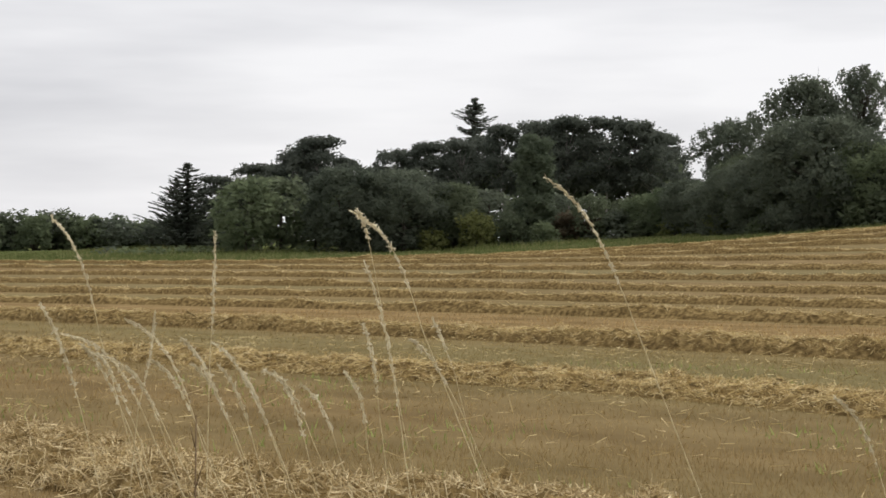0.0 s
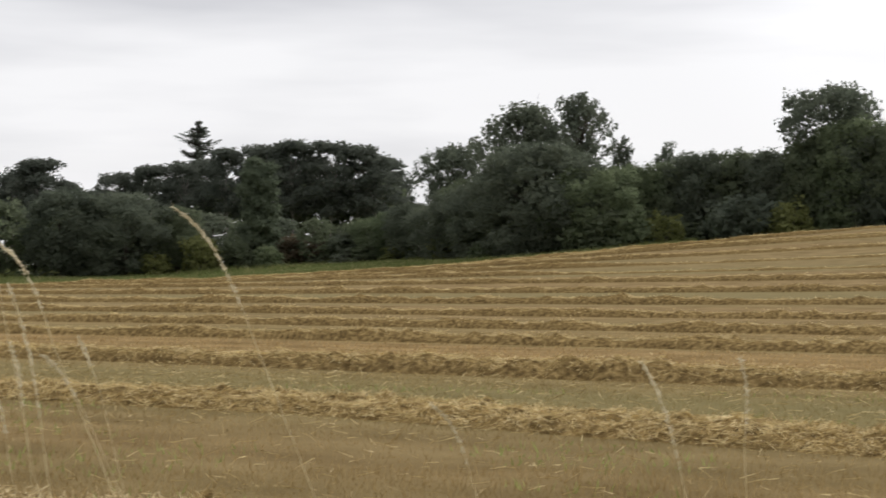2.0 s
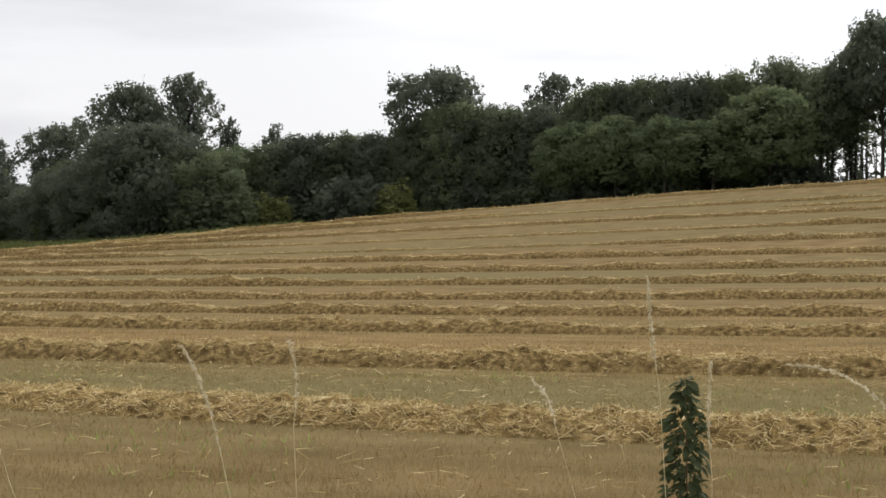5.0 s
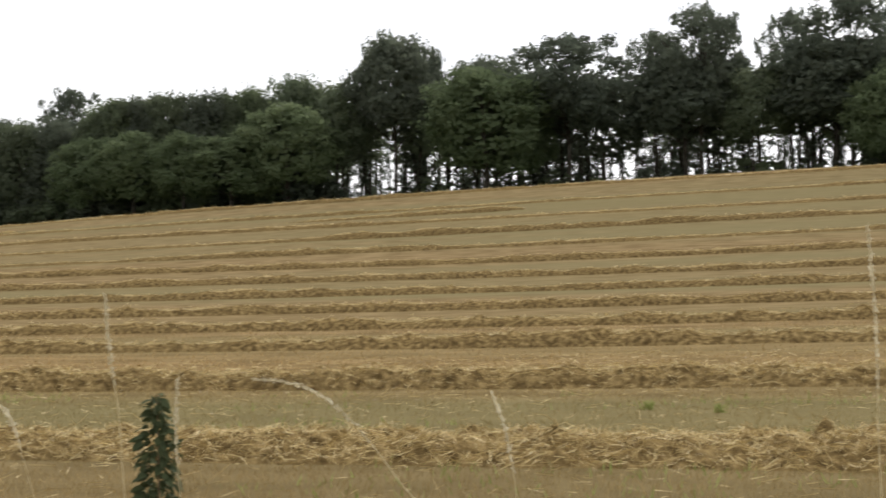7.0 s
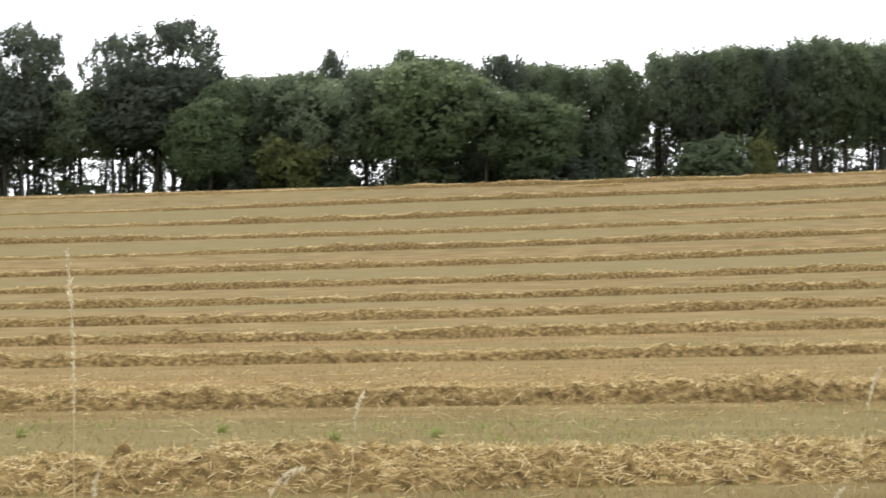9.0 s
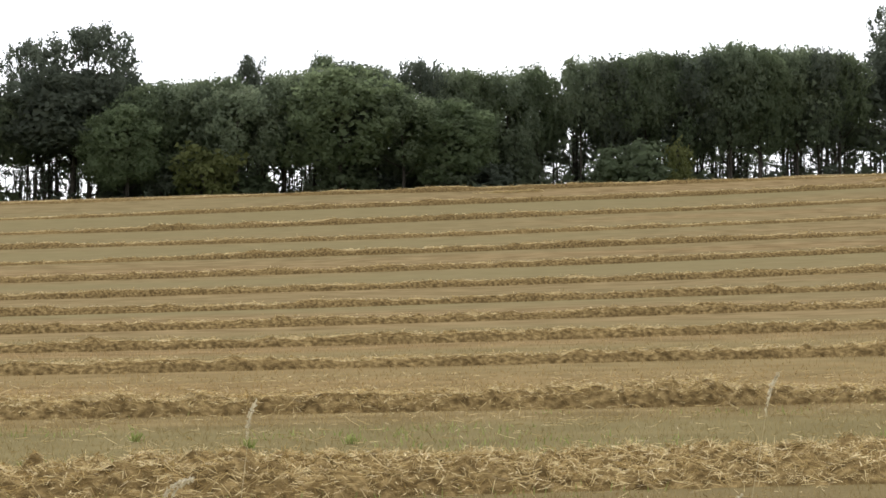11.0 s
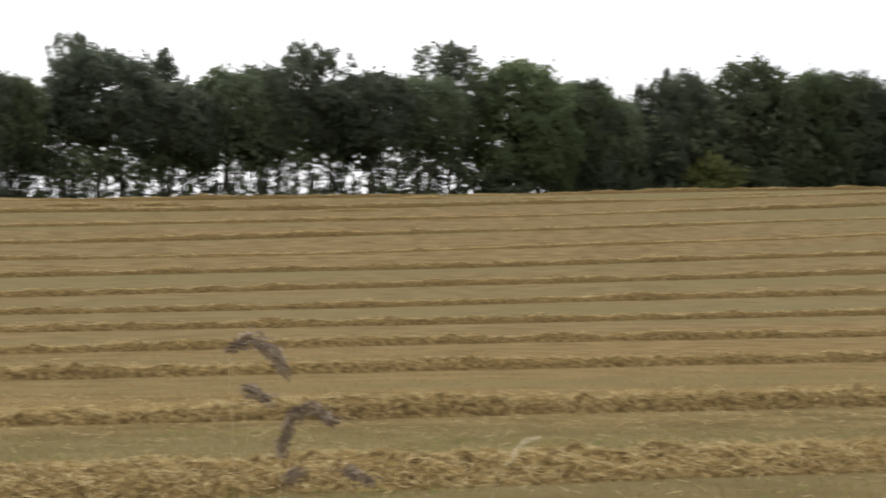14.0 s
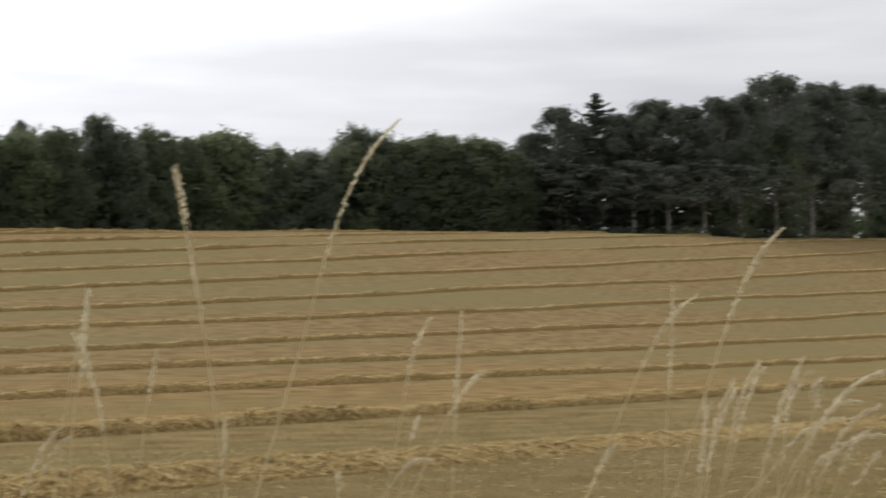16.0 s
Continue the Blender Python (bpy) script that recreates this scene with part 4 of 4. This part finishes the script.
for x, y, top, w in PINES_WEST + PINES_EAST:
    stand("pine", x, y, top, w * 1.25)
    fx, fy = beside(x, y, tree_rng.uniform(-3, 3), 9)
    stand("pine", fx, fy, top - tree_rng.uniform(0.8, 2.0), w * 1.3)
    fx, fy = beside(x, y, tree_rng.uniform(-3, 3), 5)
    base = float(ground_z(fx, fy))
    deep("full", fx, fy, base + (top - base) * 0.7, w * 1.3)
for x, y, top, w in WOOD_WEST + WOOD_MIDDLE + WOOD_EAST + WOOD_FAR:
    stand("full", x, y, top, w * 1.15)
    fx, fy = beside(x, y, tree_rng.uniform(-0.25, 0.25) * w, tree_rng.uniform(4, 8))
    base = float(ground_z(fx, fy))
    deep("full", fx, fy, base + (top - base) * tree_rng.uniform(0.8, 0.92), w * 1.2)
for x, y, top, w in BELT_WEST + BELT + BELT_EAST:
    stand("belt", x, y, top, w * 1.2)
for kind, rows, wider in (("tall", TALL_TREES, 1.05), ("crowned", CROWNED, 1.05), ("dome", DOMES, 1.0), ("airy", AIRY_WEST + AIRY_BELT + AIRY_EAST, 1.0),
                          ("light", LIGHT_TREES, 1.1), ("ivy", IVY_TREES, 1.0), ("poplar", POPLARS, 1.0), ("yellow", YELLOW_BUSHES, 1.0),
                          ("russet", RUSSET_BUSHES, 1.0), ("bush", BUSHES_WEST + BUSHES_BELT, 1.0)):
    for x, y, top, w in rows:
        stand(kind, x, y, top, w * wider)

# closing the gaps: trees and undergrowth all along the wood, lower than their neighbours
crowns = WOOD_WEST + WOOD_MIDDLE + WOOD_EAST + WOOD_FAR + BELT_WEST + BELT + BELT_EAST + TALL_TREES + LIGHT_TREES
every = sorted((bearing(x, y), math.hypot(x, y), top) for x, y, top, w in crowns)
all_b, all_r, all_t = (np.array([e[i] for e in every]) for i in range(3))


def wood_line(b):
    """Distance of the wood's front at a bearing."""
    near = np.exp(-((all_b - min(max(b, all_b[0]), all_b[-1])) / 2.0) ** 2) + 1e-9
    return float((near * all_r).sum() / near.sum())


b = -51.0
while b < 79:
    r = wood_line(b) + tree_rng.uniform(3, 8)
    near = [e[2] for e in every if abs(e[0] - b) < 1.6]
    top = min(near) if near else float(np.interp(b, all_b, all_t))
    x, y = at_bearing(b, r)
    base = float(ground_z(x, y))
    belt = -19 < b < 40
    deep("belt" if belt else "full" if b < 62 else "pine", x, y, base + (top - base) * tree_rng.uniform(0.84, 0.98), r * tree_rng.uniform(0.04, 0.055))
    b += 1.5 if belt else 1.0
b = -22.0
while b < 40:
    r = wood_line(b) + tree_rng.uniform(3, 12)
    x, y = at_bearing(b, r)
    base = float(ground_z(x, y))
    if is_open(b):
        deep("pole", x, y, base + tree_rng.uniform(6.0, 10.0), tree_rng.uniform(2.6, 4.0))
        b += 0.23
    else:
        deep("full", x, y, base + tree_rng.uniform(7.0, 10.0), tree_rng.uniform(5.0, 7.0))
        b += 0.9
b = -31.0
while b < 77:
    r = wood_line(b) - tree_rng.uniform(0, 3)
    x, y = at_bearing(b, r)
    base = float(ground_z(x, y))
    tall = tree_rng.choice((0.7, 1.0, 1.6)) if is_open(b) else tree_rng.uniform(3.0, 6.0) if b < 62 else tree_rng.uniform(0.8, 2.0)
    stand("bush", x, y, base + tall, tree_rng.uniform(3.5, 6.0))
    b += 1.0
# shaded depth of the eastern wood
b = 37.5
while b < 82:
    r = wood_line(b) + tree_rng.uniform(9, 14)
    x, y = at_bearing(b, r)
    base = float(ground_z(x, y))
    deep("full", x, y, base + tree_rng.uniform(7.0, 9.5), tree_rng.uniform(9, 12))
    deep("bush", x * 0.985, y * 0.985, base + tree_rng.uniform(2.5, 4.0), tree_rng.uniform(6, 8))
    b += 1.4
b = 61.0
while b < 82:
    r = wood_line(b) + tree_rng.uniform(14, 18)
    x, y = at_bearing(b, r)
    base = float(ground_z(x, y))
    deep("full", x, y, base + tree_rng.uniform(5.0, 7.0), tree_rng.uniform(10, 12), 2.0)
    b += 0.8
# low undergrowth along the whole foot of the wood
b = -55.0
while b < 78:
    r = wood_line(b) + tree_rng.uniform(-1, 4)
    x, y = at_bearing(b, r)
    base = float(ground_z(x, y))
    brow = float(field_edge(np.array(radians(b))))
    sight = (float(ground_z(*at_bearing(b, brow))) - EYE) / brow
    deep("bush", x, y, max(base + 0.9, EYE + sight * r + tree_rng.uniform(0.2, 1.3)), tree_rng.uniform(3.5, 5.5), 0.5)
    b += 0.7
join_depth("wood_depth", "dark depth of the wood with young trees and undergrowth")
for kind, makes in kinds.items():
    for ob in makes[placed[kind]:]:
        for child in ob.children:
            bpy.data.objects.remove(child)
        bpy.data.objects.remove(ob)
# far hedge beyond the meadow
for i in range(26):
    a = radians(-64 + i * 0.5)
    r = 300 + tree_rng.uniform(-5, 5)
    stand("bush", r * math.sin(a), r * math.cos(a), 5.2 + tree_rng.uniform(-0.9, 1.0), tree_rng.uniform(5, 8))


# ---------------------------------------------------------------- verge grasses
def grass_stalk(tip, low, seed, droop=0.0):
    """A dry flowering grass stem with its seed head."""
    r = np.random.default_rng(seed)
    tip, low = Vector(tip), Vector(low)
    d = tip - low
    length = d.length
    down = Vector((d.x * 0.7, d.y * 0.7, abs(d.z) + 0.01)).normalized()
    root_z = float(ground_z(low.x, low.y)) - 0.02
    root = low - down * ((low.z - root_z) / max(down.z, 0.3))
    root.z = root_z
    side = Vector((r.normal(), r.normal(), 0)) * 0.004
    bulge = 0.02 + 0.34 * math.hypot(d.x, d.y) * abs(d.z) / length ** 2
    mids = [low.lerp(tip, s) + side * math.sin(s * 3.1) + Vector((0, 0, 1)) * (bulge * length * math.sin(s * math.pi)) for s in np.linspace(0, 1, 7)]
    pts = [root, root.lerp(low, 0.5) + side] + mids
    n = len(pts)
    top = new("grass_stalk", None)
    top.location = root
    local = [p - root for p in pts]
    thick_stem = min(0.001, 0.00035 + 0.002 * length)
    mesh_object("stem", *tube(local, [thick_stem * (1 - 0.55 * i / (n - 1)) for i in range(n)], 5), DRY_STEM, top, smooth=True)
    q, ways = [], []
    m = [np.array(p - root) for p in mids]
    count = int(50 + 330 * length)
    for i in range(count):
        s = 0.22 + 0.78 * (i + r.random()) / count
        node = 0.013 / length
        s = min(1.0, s + (round(s / node) * node - s) * 0.75)
        f = min(s * 6, 5.999)
        a = int(f)
        p = m[a] * (1 - f + a) + m[a + 1] * (f - a)
        w = unit(m[a + 1] - m[a]) + r.normal(size=3) * 0.36
        thick = 0.0003 + 0.0006 * math.sin(math.pi * min(1, (s - 0.2) * 1.2)) * (0.4 + r.random())
        q.append(p + r.normal(size=3) * thick)
        ways.append(w)
    q, ways = np.array(q), unit(np.array(ways))
    me = quads_mesh("seed_head", blades(q, ways, 0.006 + 0.006 * r.random(count), 0.0011 + 0.0008 * r.random(count), r), DRY)
    part("seed_head", me, top, "pale straw-coloured seed head")
    return tagged(top, "tall dry bleached grass stem with a feathery seed head", "grass stalk", group="verge grass stalks")


STALKS_WEST = [
    (-2.211, 1.759, 1.628, -2.170, 1.809, 1.468),
    (-2.050, 1.639, 1.518, -2.010, 1.679, 1.358),
    (-1.940, 1.599, 1.488, -1.870, 1.679, 1.358),
    (-2.060, 1.769, 1.498, -1.990, 1.839, 1.338),
    (-2.200, 1.919, 1.498, -2.210, 1.899, 1.368),
    (-1.770, 1.639, 1.488, -1.720, 1.679, 1.368),
    (-2.221, 2.039, 1.607, -2.220, 2.029, 1.427),
    (-1.660, 1.599, 1.488, -1.610, 1.649, 1.368),
    (-1.930, 1.909, 1.428, -1.900, 1.939, 1.318),
    (-1.750, 1.799, 1.428, -1.720, 1.829, 1.348),
    (-1.790, 1.899, 1.438, -1.770, 1.919, 1.348),
    (-1.662, 1.797, 1.630, -1.606, 1.853, 1.497),
    (-1.480, 1.640, 1.628, -1.470, 1.649, 1.588),
    (-1.851, 1.989, 1.568, -1.810, 2.019, 1.328),
    (-1.921, 2.049, 1.488, -1.910, 2.069, 1.368),
    (-1.590, 1.819, 1.488, -1.550, 1.859, 1.408),
]
STALKS_MIDDLE = [
    (-1.931, 2.189, 1.488, -1.911, 2.209, 1.418),
    (-1.588, 2.041, 1.672, -1.509, 2.120, 1.481),
    (-2.170, 1.799, 1.448, -2.100, 1.879, 1.318),
    (-0.480, 2.417, 1.560, -0.470, 2.427, 1.431),
    (-1.082, 2.637, 1.467, -1.082, 2.648, 1.349),
    (-1.042, 2.310, 1.478, -0.992, 2.340, 1.298),
    (-0.738, 2.685, 1.418, -0.708, 2.695, 1.348),
    (-1.303, 2.219, 1.418, -1.253, 2.249, 1.308),
    (-0.521, 2.765, 1.448, -0.520, 2.765, 1.298),
    (-0.426, 2.782, 1.444, -0.237, 2.829, 1.302),
    (-0.107, 2.777, 1.427, -0.077, 2.776, 1.297),
    (0.400, 2.786, 1.367, 0.390, 2.786, 1.307),
    (0.360, 2.739, 1.631, 0.370, 2.739, 1.381),
    (0.645, 2.757, 1.367, 0.595, 2.747, 1.307),
    (1.413, 2.854, 1.485, 1.393, 2.855, 1.415),
    (0.645, 2.747, 1.367, 0.615, 2.747, 1.337),
]
STALKS_RIGHT = [
    (1.748, 2.537, 1.404, 1.719, 2.547, 1.354),
    (1.748, 2.962, 1.498, 1.738, 2.962, 1.393),
    (1.837, 2.895, 1.495, 1.837, 2.895, 1.385),
    (0.735, 2.947, 1.447, 0.725, 2.957, 1.387),
    (1.363, 2.856, 1.325, 1.343, 2.856, 1.285),
    (2.723, 1.707, 1.839, 2.742, 1.697, 1.752),
    (2.664, 1.794, 1.691, 2.654, 1.804, 1.551),
    (2.693, 1.835, 1.640, 2.721, 1.815, 1.527),
    (2.563, 1.756, 1.531, 2.524, 1.797, 1.411),
    (2.324, 2.243, 1.454, 2.294, 2.274, 1.404),
    (2.788, 1.438, 1.888, 2.758, 1.550, 1.635),
    (2.755, 1.734, 1.842, 2.794, 1.703, 1.582),
    (2.745, 1.852, 1.691, 2.736, 1.872, 1.591),
    (3.087, 1.507, 1.672, 3.098, 1.527, 1.462),
]
STALKS_EAST = [
    (2.987, 1.500, 1.662, 2.978, 1.540, 1.532),
    (3.221, 1.264, 1.702, 3.221, 1.274, 1.532),
    (3.038, 1.168, 1.682, 3.010, 1.249, 1.552),
    (2.894, 1.012, 1.751, 2.866, 1.093, 1.572),
    (2.986, 1.070, 1.602, 2.977, 1.110, 1.482),
    (2.876, 1.063, 1.572, 2.867, 1.103, 1.452),
    (3.106, 1.057, 1.602, 3.087, 1.107, 1.442),
    (3.206, 1.074, 1.592, 3.178, 1.145, 1.432),
    (2.952, 0.911, 1.591, 2.905, 1.022, 1.461),
    (3.053, 0.948, 1.551, 3.025, 1.019, 1.442),
    (3.149, 1.196, 1.562, 3.149, 1.206, 1.432),
]
STALKS_CORNER = [
    (2.934, 1.401, 1.592, 2.906, 1.452, 1.512),
    (2.929, 1.880, 1.622, 2.919, 1.890, 1.542),
    (2.827, 1.930, 1.611, 2.846, 1.900, 1.491),
    (2.583, 1.756, 1.521, 2.564, 1.796, 1.451),
    (2.967, 1.799, 1.532, 2.967, 1.809, 1.432),
    (2.859, 1.563, 1.472, 2.859, 1.563, 1.442),
    (2.819, 1.184, 1.512, 2.810, 1.215, 1.452),
    (3.079, 1.568, 1.532, 3.069, 1.578, 1.492),
    (2.815, 1.414, 1.492, 2.796, 1.455, 1.462),
    (3.316, 1.091, 1.582, 3.307, 1.102, 1.542),
]
STALKS_TUFT = [
    (-1.811, 1.535, 1.483, -1.799, 1.591, 1.386),
    (-2.011, 1.695, 1.459, -2.000, 1.749, 1.352),
    (-2.040, 1.759, 1.438, -2.029, 1.812, 1.338),
    (-1.939, 1.722, 1.453, -1.921, 1.784, 1.360),
    (-1.951, 1.791, 1.445, -1.931, 1.851, 1.343),
    (-1.779, 1.698, 1.455, -1.767, 1.746, 1.345),
    (-1.743, 1.698, 1.454, -1.728, 1.749, 1.343),
    (-1.775, 1.762, 1.446, -1.756, 1.820, 1.362),
]
STALKS_CLUSTER = [
    (2.945, 1.118, 1.554, 2.963, 1.143, 1.446),
    (3.018, 1.112, 1.580, 3.030, 1.153, 1.442),
    (3.051, 1.087, 1.596, 3.063, 1.136, 1.474),
    (3.065, 1.043, 1.606, 3.084, 1.075, 1.487),
    (3.028, 1.012, 1.580, 3.054, 1.027, 1.536),
    (3.050, 0.968, 1.556, 3.067, 1.017, 1.536),
    (2.954, 0.915, 1.593, 2.948, 1.029, 1.456),
    (3.027, 0.982, 1.537, 3.023, 1.087, 1.450),
    (2.931, 0.910, 1.522, 2.936, 0.993, 1.464),
    (3.030, 0.953, 1.525, 3.043, 1.005, 1.445),
    (3.035, 0.995, 1.498, 3.050, 1.041, 1.444),
    (3.117, 0.966, 1.495, 3.133, 1.010, 1.439),
]
for i, row in enumerate(STALKS_TUFT + STALKS_CLUSTER + STALKS_WEST + STALKS_MIDDLE + STALKS_RIGHT + STALKS_EAST + STALKS_CORNER):
    grass_stalk(row[:3], row[3:], 300 + i)


def leaf_shape(length, width, r):
    """Verts and faces of a pointed, folded leaf along +x."""
    v, f = [], []
    for i, (t, w) in enumerate(((0, 0.1), (0.25, 0.85), (0.5, 1.0), (0.75, 0.65), (1.0, 0.03))):
        z = -0.35 * length * t * t
        v += [(length * t, -width / 2 * w, z + 0.12 * width), (length * t, 0, z), (length * t, width / 2 * w, z + 0.12 * width)]
        if i:
            o = 3 * i
            f += [(o - 3, o - 2, o + 1, o), (o - 2, o - 1, o + 2, o + 1)]
    return v, f


def nettle(x, y, top_z, seed):
    r = np.random.default_rng(seed)
    base = float(ground_z(x, y)) - 0.01
    h = top_z - base
    top = new("nettle", None)
    top.location = (x, y, base)
    mesh_object("stem", *tube([(0.01, 0, 0), (0.004, 0, h * 0.5), (0, 0, h)], [0.003, 0.0025, 0.001], 6), DRY_DARK, top, smooth=True)
    shapes = [bpy.data.meshes.new("leaf") for _ in range(2)]
    for shape, (ln, wd) in zip(shapes, ((0.013, 0.008), (0.018, 0.0105))):
        v, f = leaf_shape(ln, wd, r)
        shape.from_pydata(v, [], f)
        shape.materials.append(NETTLE)
    for i in range(400):
        z = h - 0.235 * (i / 400) ** 0.85
        out = 0.033 * min(1.0, 0.2 + (h - z) / 0.09) * math.sqrt(r.random()) * (0.75 + 0.25 * noise.noise(Vector((math.cos(i * 2.4) * 2, math.sin(i * 2.4) * 2, z * 45))))
        a = i * 2.4 + r.normal() * 0.4
        ob = new("leaf", shapes[i % 2])
        ob.parent = top
        s = 0.75 + 0.6 * r.random()
        ob.matrix_basis = Matrix.LocRotScale((out * math.cos(a), out * math.sin(a), z), Euler((r.normal() * 0.5, r.normal() * 0.5 + 0.35, a)), (s, s, s))
    return tagged(top, "dark green leafy nettle shoot among dry verge grass", "nettle")


nettle(-0.622, 2.957, 1.411, 400)


def clump_grass(arcs, seed):
    """A cocksfoot stem with drooping clumps of greyish seeds along each arc."""
    r = np.random.default_rng(seed)
    first = Vector(arcs[1][0])
    root = Vector((first.x, first.y, float(ground_z(first.x, first.y)) - 0.02))
    top = new("cocksfoot_grass", None)
    top.location = root
    for arc in arcs:
        pts = [Vector(p) - root for p in arc]
        low = pts[0]
        mesh_object("stem", *tube([Vector((0, 0, 0)), low * 0.55, low] + pts[1:], [0.0005, 0.0005, 0.0004] + [0.0004] * (len(pts) - 1), 5), DRY_STEM, top, smooth=True)
        q, ways = [], []
        for i in range(len(pts) - 1):
            a, b = np.array(pts[i]), np.array(pts[i + 1])
            n = int(4200 * np.linalg.norm(b - a))
            s = r.random(n)[:, None]
            q.append(a * (1 - s) + b * s + r.normal(size=(n, 3)) * 0.004)
            ways.append(unit((b - a)[None] / np.linalg.norm(b - a) + r.normal(size=(n, 3)) * 0.5))
        q, ways = np.concatenate(q), np.concatenate(ways)
        part("seed_clump", quads_mesh("seed_clump", blades(q, ways, 0.005 + 0.004 * r.random(len(q)), 0.002 + 0.0015 * r.random(len(q)), r), SEED_GREY), top,
             "greyish drooping seed clump")
    return tagged(top, "withered cocksfoot grass with drooping greyish seed clumps", "grass stalk")


clump_grass([[(1.942, 2.316, 1.558), (1.962, 2.298, 1.571), (1.980, 2.283, 1.556), (1.993, 2.274, 1.531)],
             [(1.991, 2.280, 1.440), (1.999, 2.271, 1.484), (2.015, 2.257, 1.495), (2.037, 2.238, 1.477)],
             [(1.957, 2.306, 1.515), (1.979, 2.287, 1.502)],
             [(2.049, 2.231, 1.426), (2.071, 2.212, 1.409)],
             [(1.997, 2.277, 1.408), (2.009, 2.266, 1.422)]], 450)


def dead_stem(x, y, top_z):
    base = float(ground_z(x, y)) - 0.02
    top = new("dead_stem", None)
    top.location = (x, y, base)
    h = top_z - base
    tubes = [tube([(-0.01, 0, 0), (-0.004, 0, h * 0.6), (0, 0, h)], [0.0022, 0.0018, 0.0008], 6),
             tube([(-0.003, 0, h * 0.88), (0.012, 0.002, h * 0.93)], [0.001, 0.0004], 4),
             tube([(-0.002, 0, h * 0.95), (-0.009, -0.002, h * 0.985)], [0.0009, 0.0003], 4)]
    mesh_object("stem", *joined(tubes), DRY_DARK, top, smooth=True)
    return tagged(top, "dead brown weed stem standing in the verge", "dead stem")


dead_stem(-1.837, 1.711, 1.394)


def weed_tuft(x, y, tall, count, wide, seed):
    r = np.random.default_rng(seed)
    base = float(ground_z(x, y)) - 0.01
    top = new("weed_tuft", None)
    top.location = (x, y, base)
    way = unit(np.stack([r.normal(size=count) * 0.35, r.normal(size=count) * 0.35, np.ones(count)], -1))
    h = tall * (0.5 + 0.6 * r.random(count))
    centre = way * h[:, None] / 2 + r.normal(size=(count, 3)) * (tall * 0.25, tall * 0.25, 0)
    part("foliage", quads_mesh("foliage", blades(centre, way, h, wide * (0.6 + 0.6 * r.random(count)), r), WEED), top)
    return tagged(top, "fresh green weed tuft growing among the stubble", "weed tuft", group="weed tufts")


for i, (x, y) in enumerate(((1.87, 19.33), (-1.15, 20.2), (0.82, 20.4), (2.9, 19.6), (-1.9, 20.6))):
    weed_tuft(x, y, 0.11, 40, 0.014, 500 + i)
weed_tuft(-1.64, 2.37, 0.62, 26, 0.006, 510)
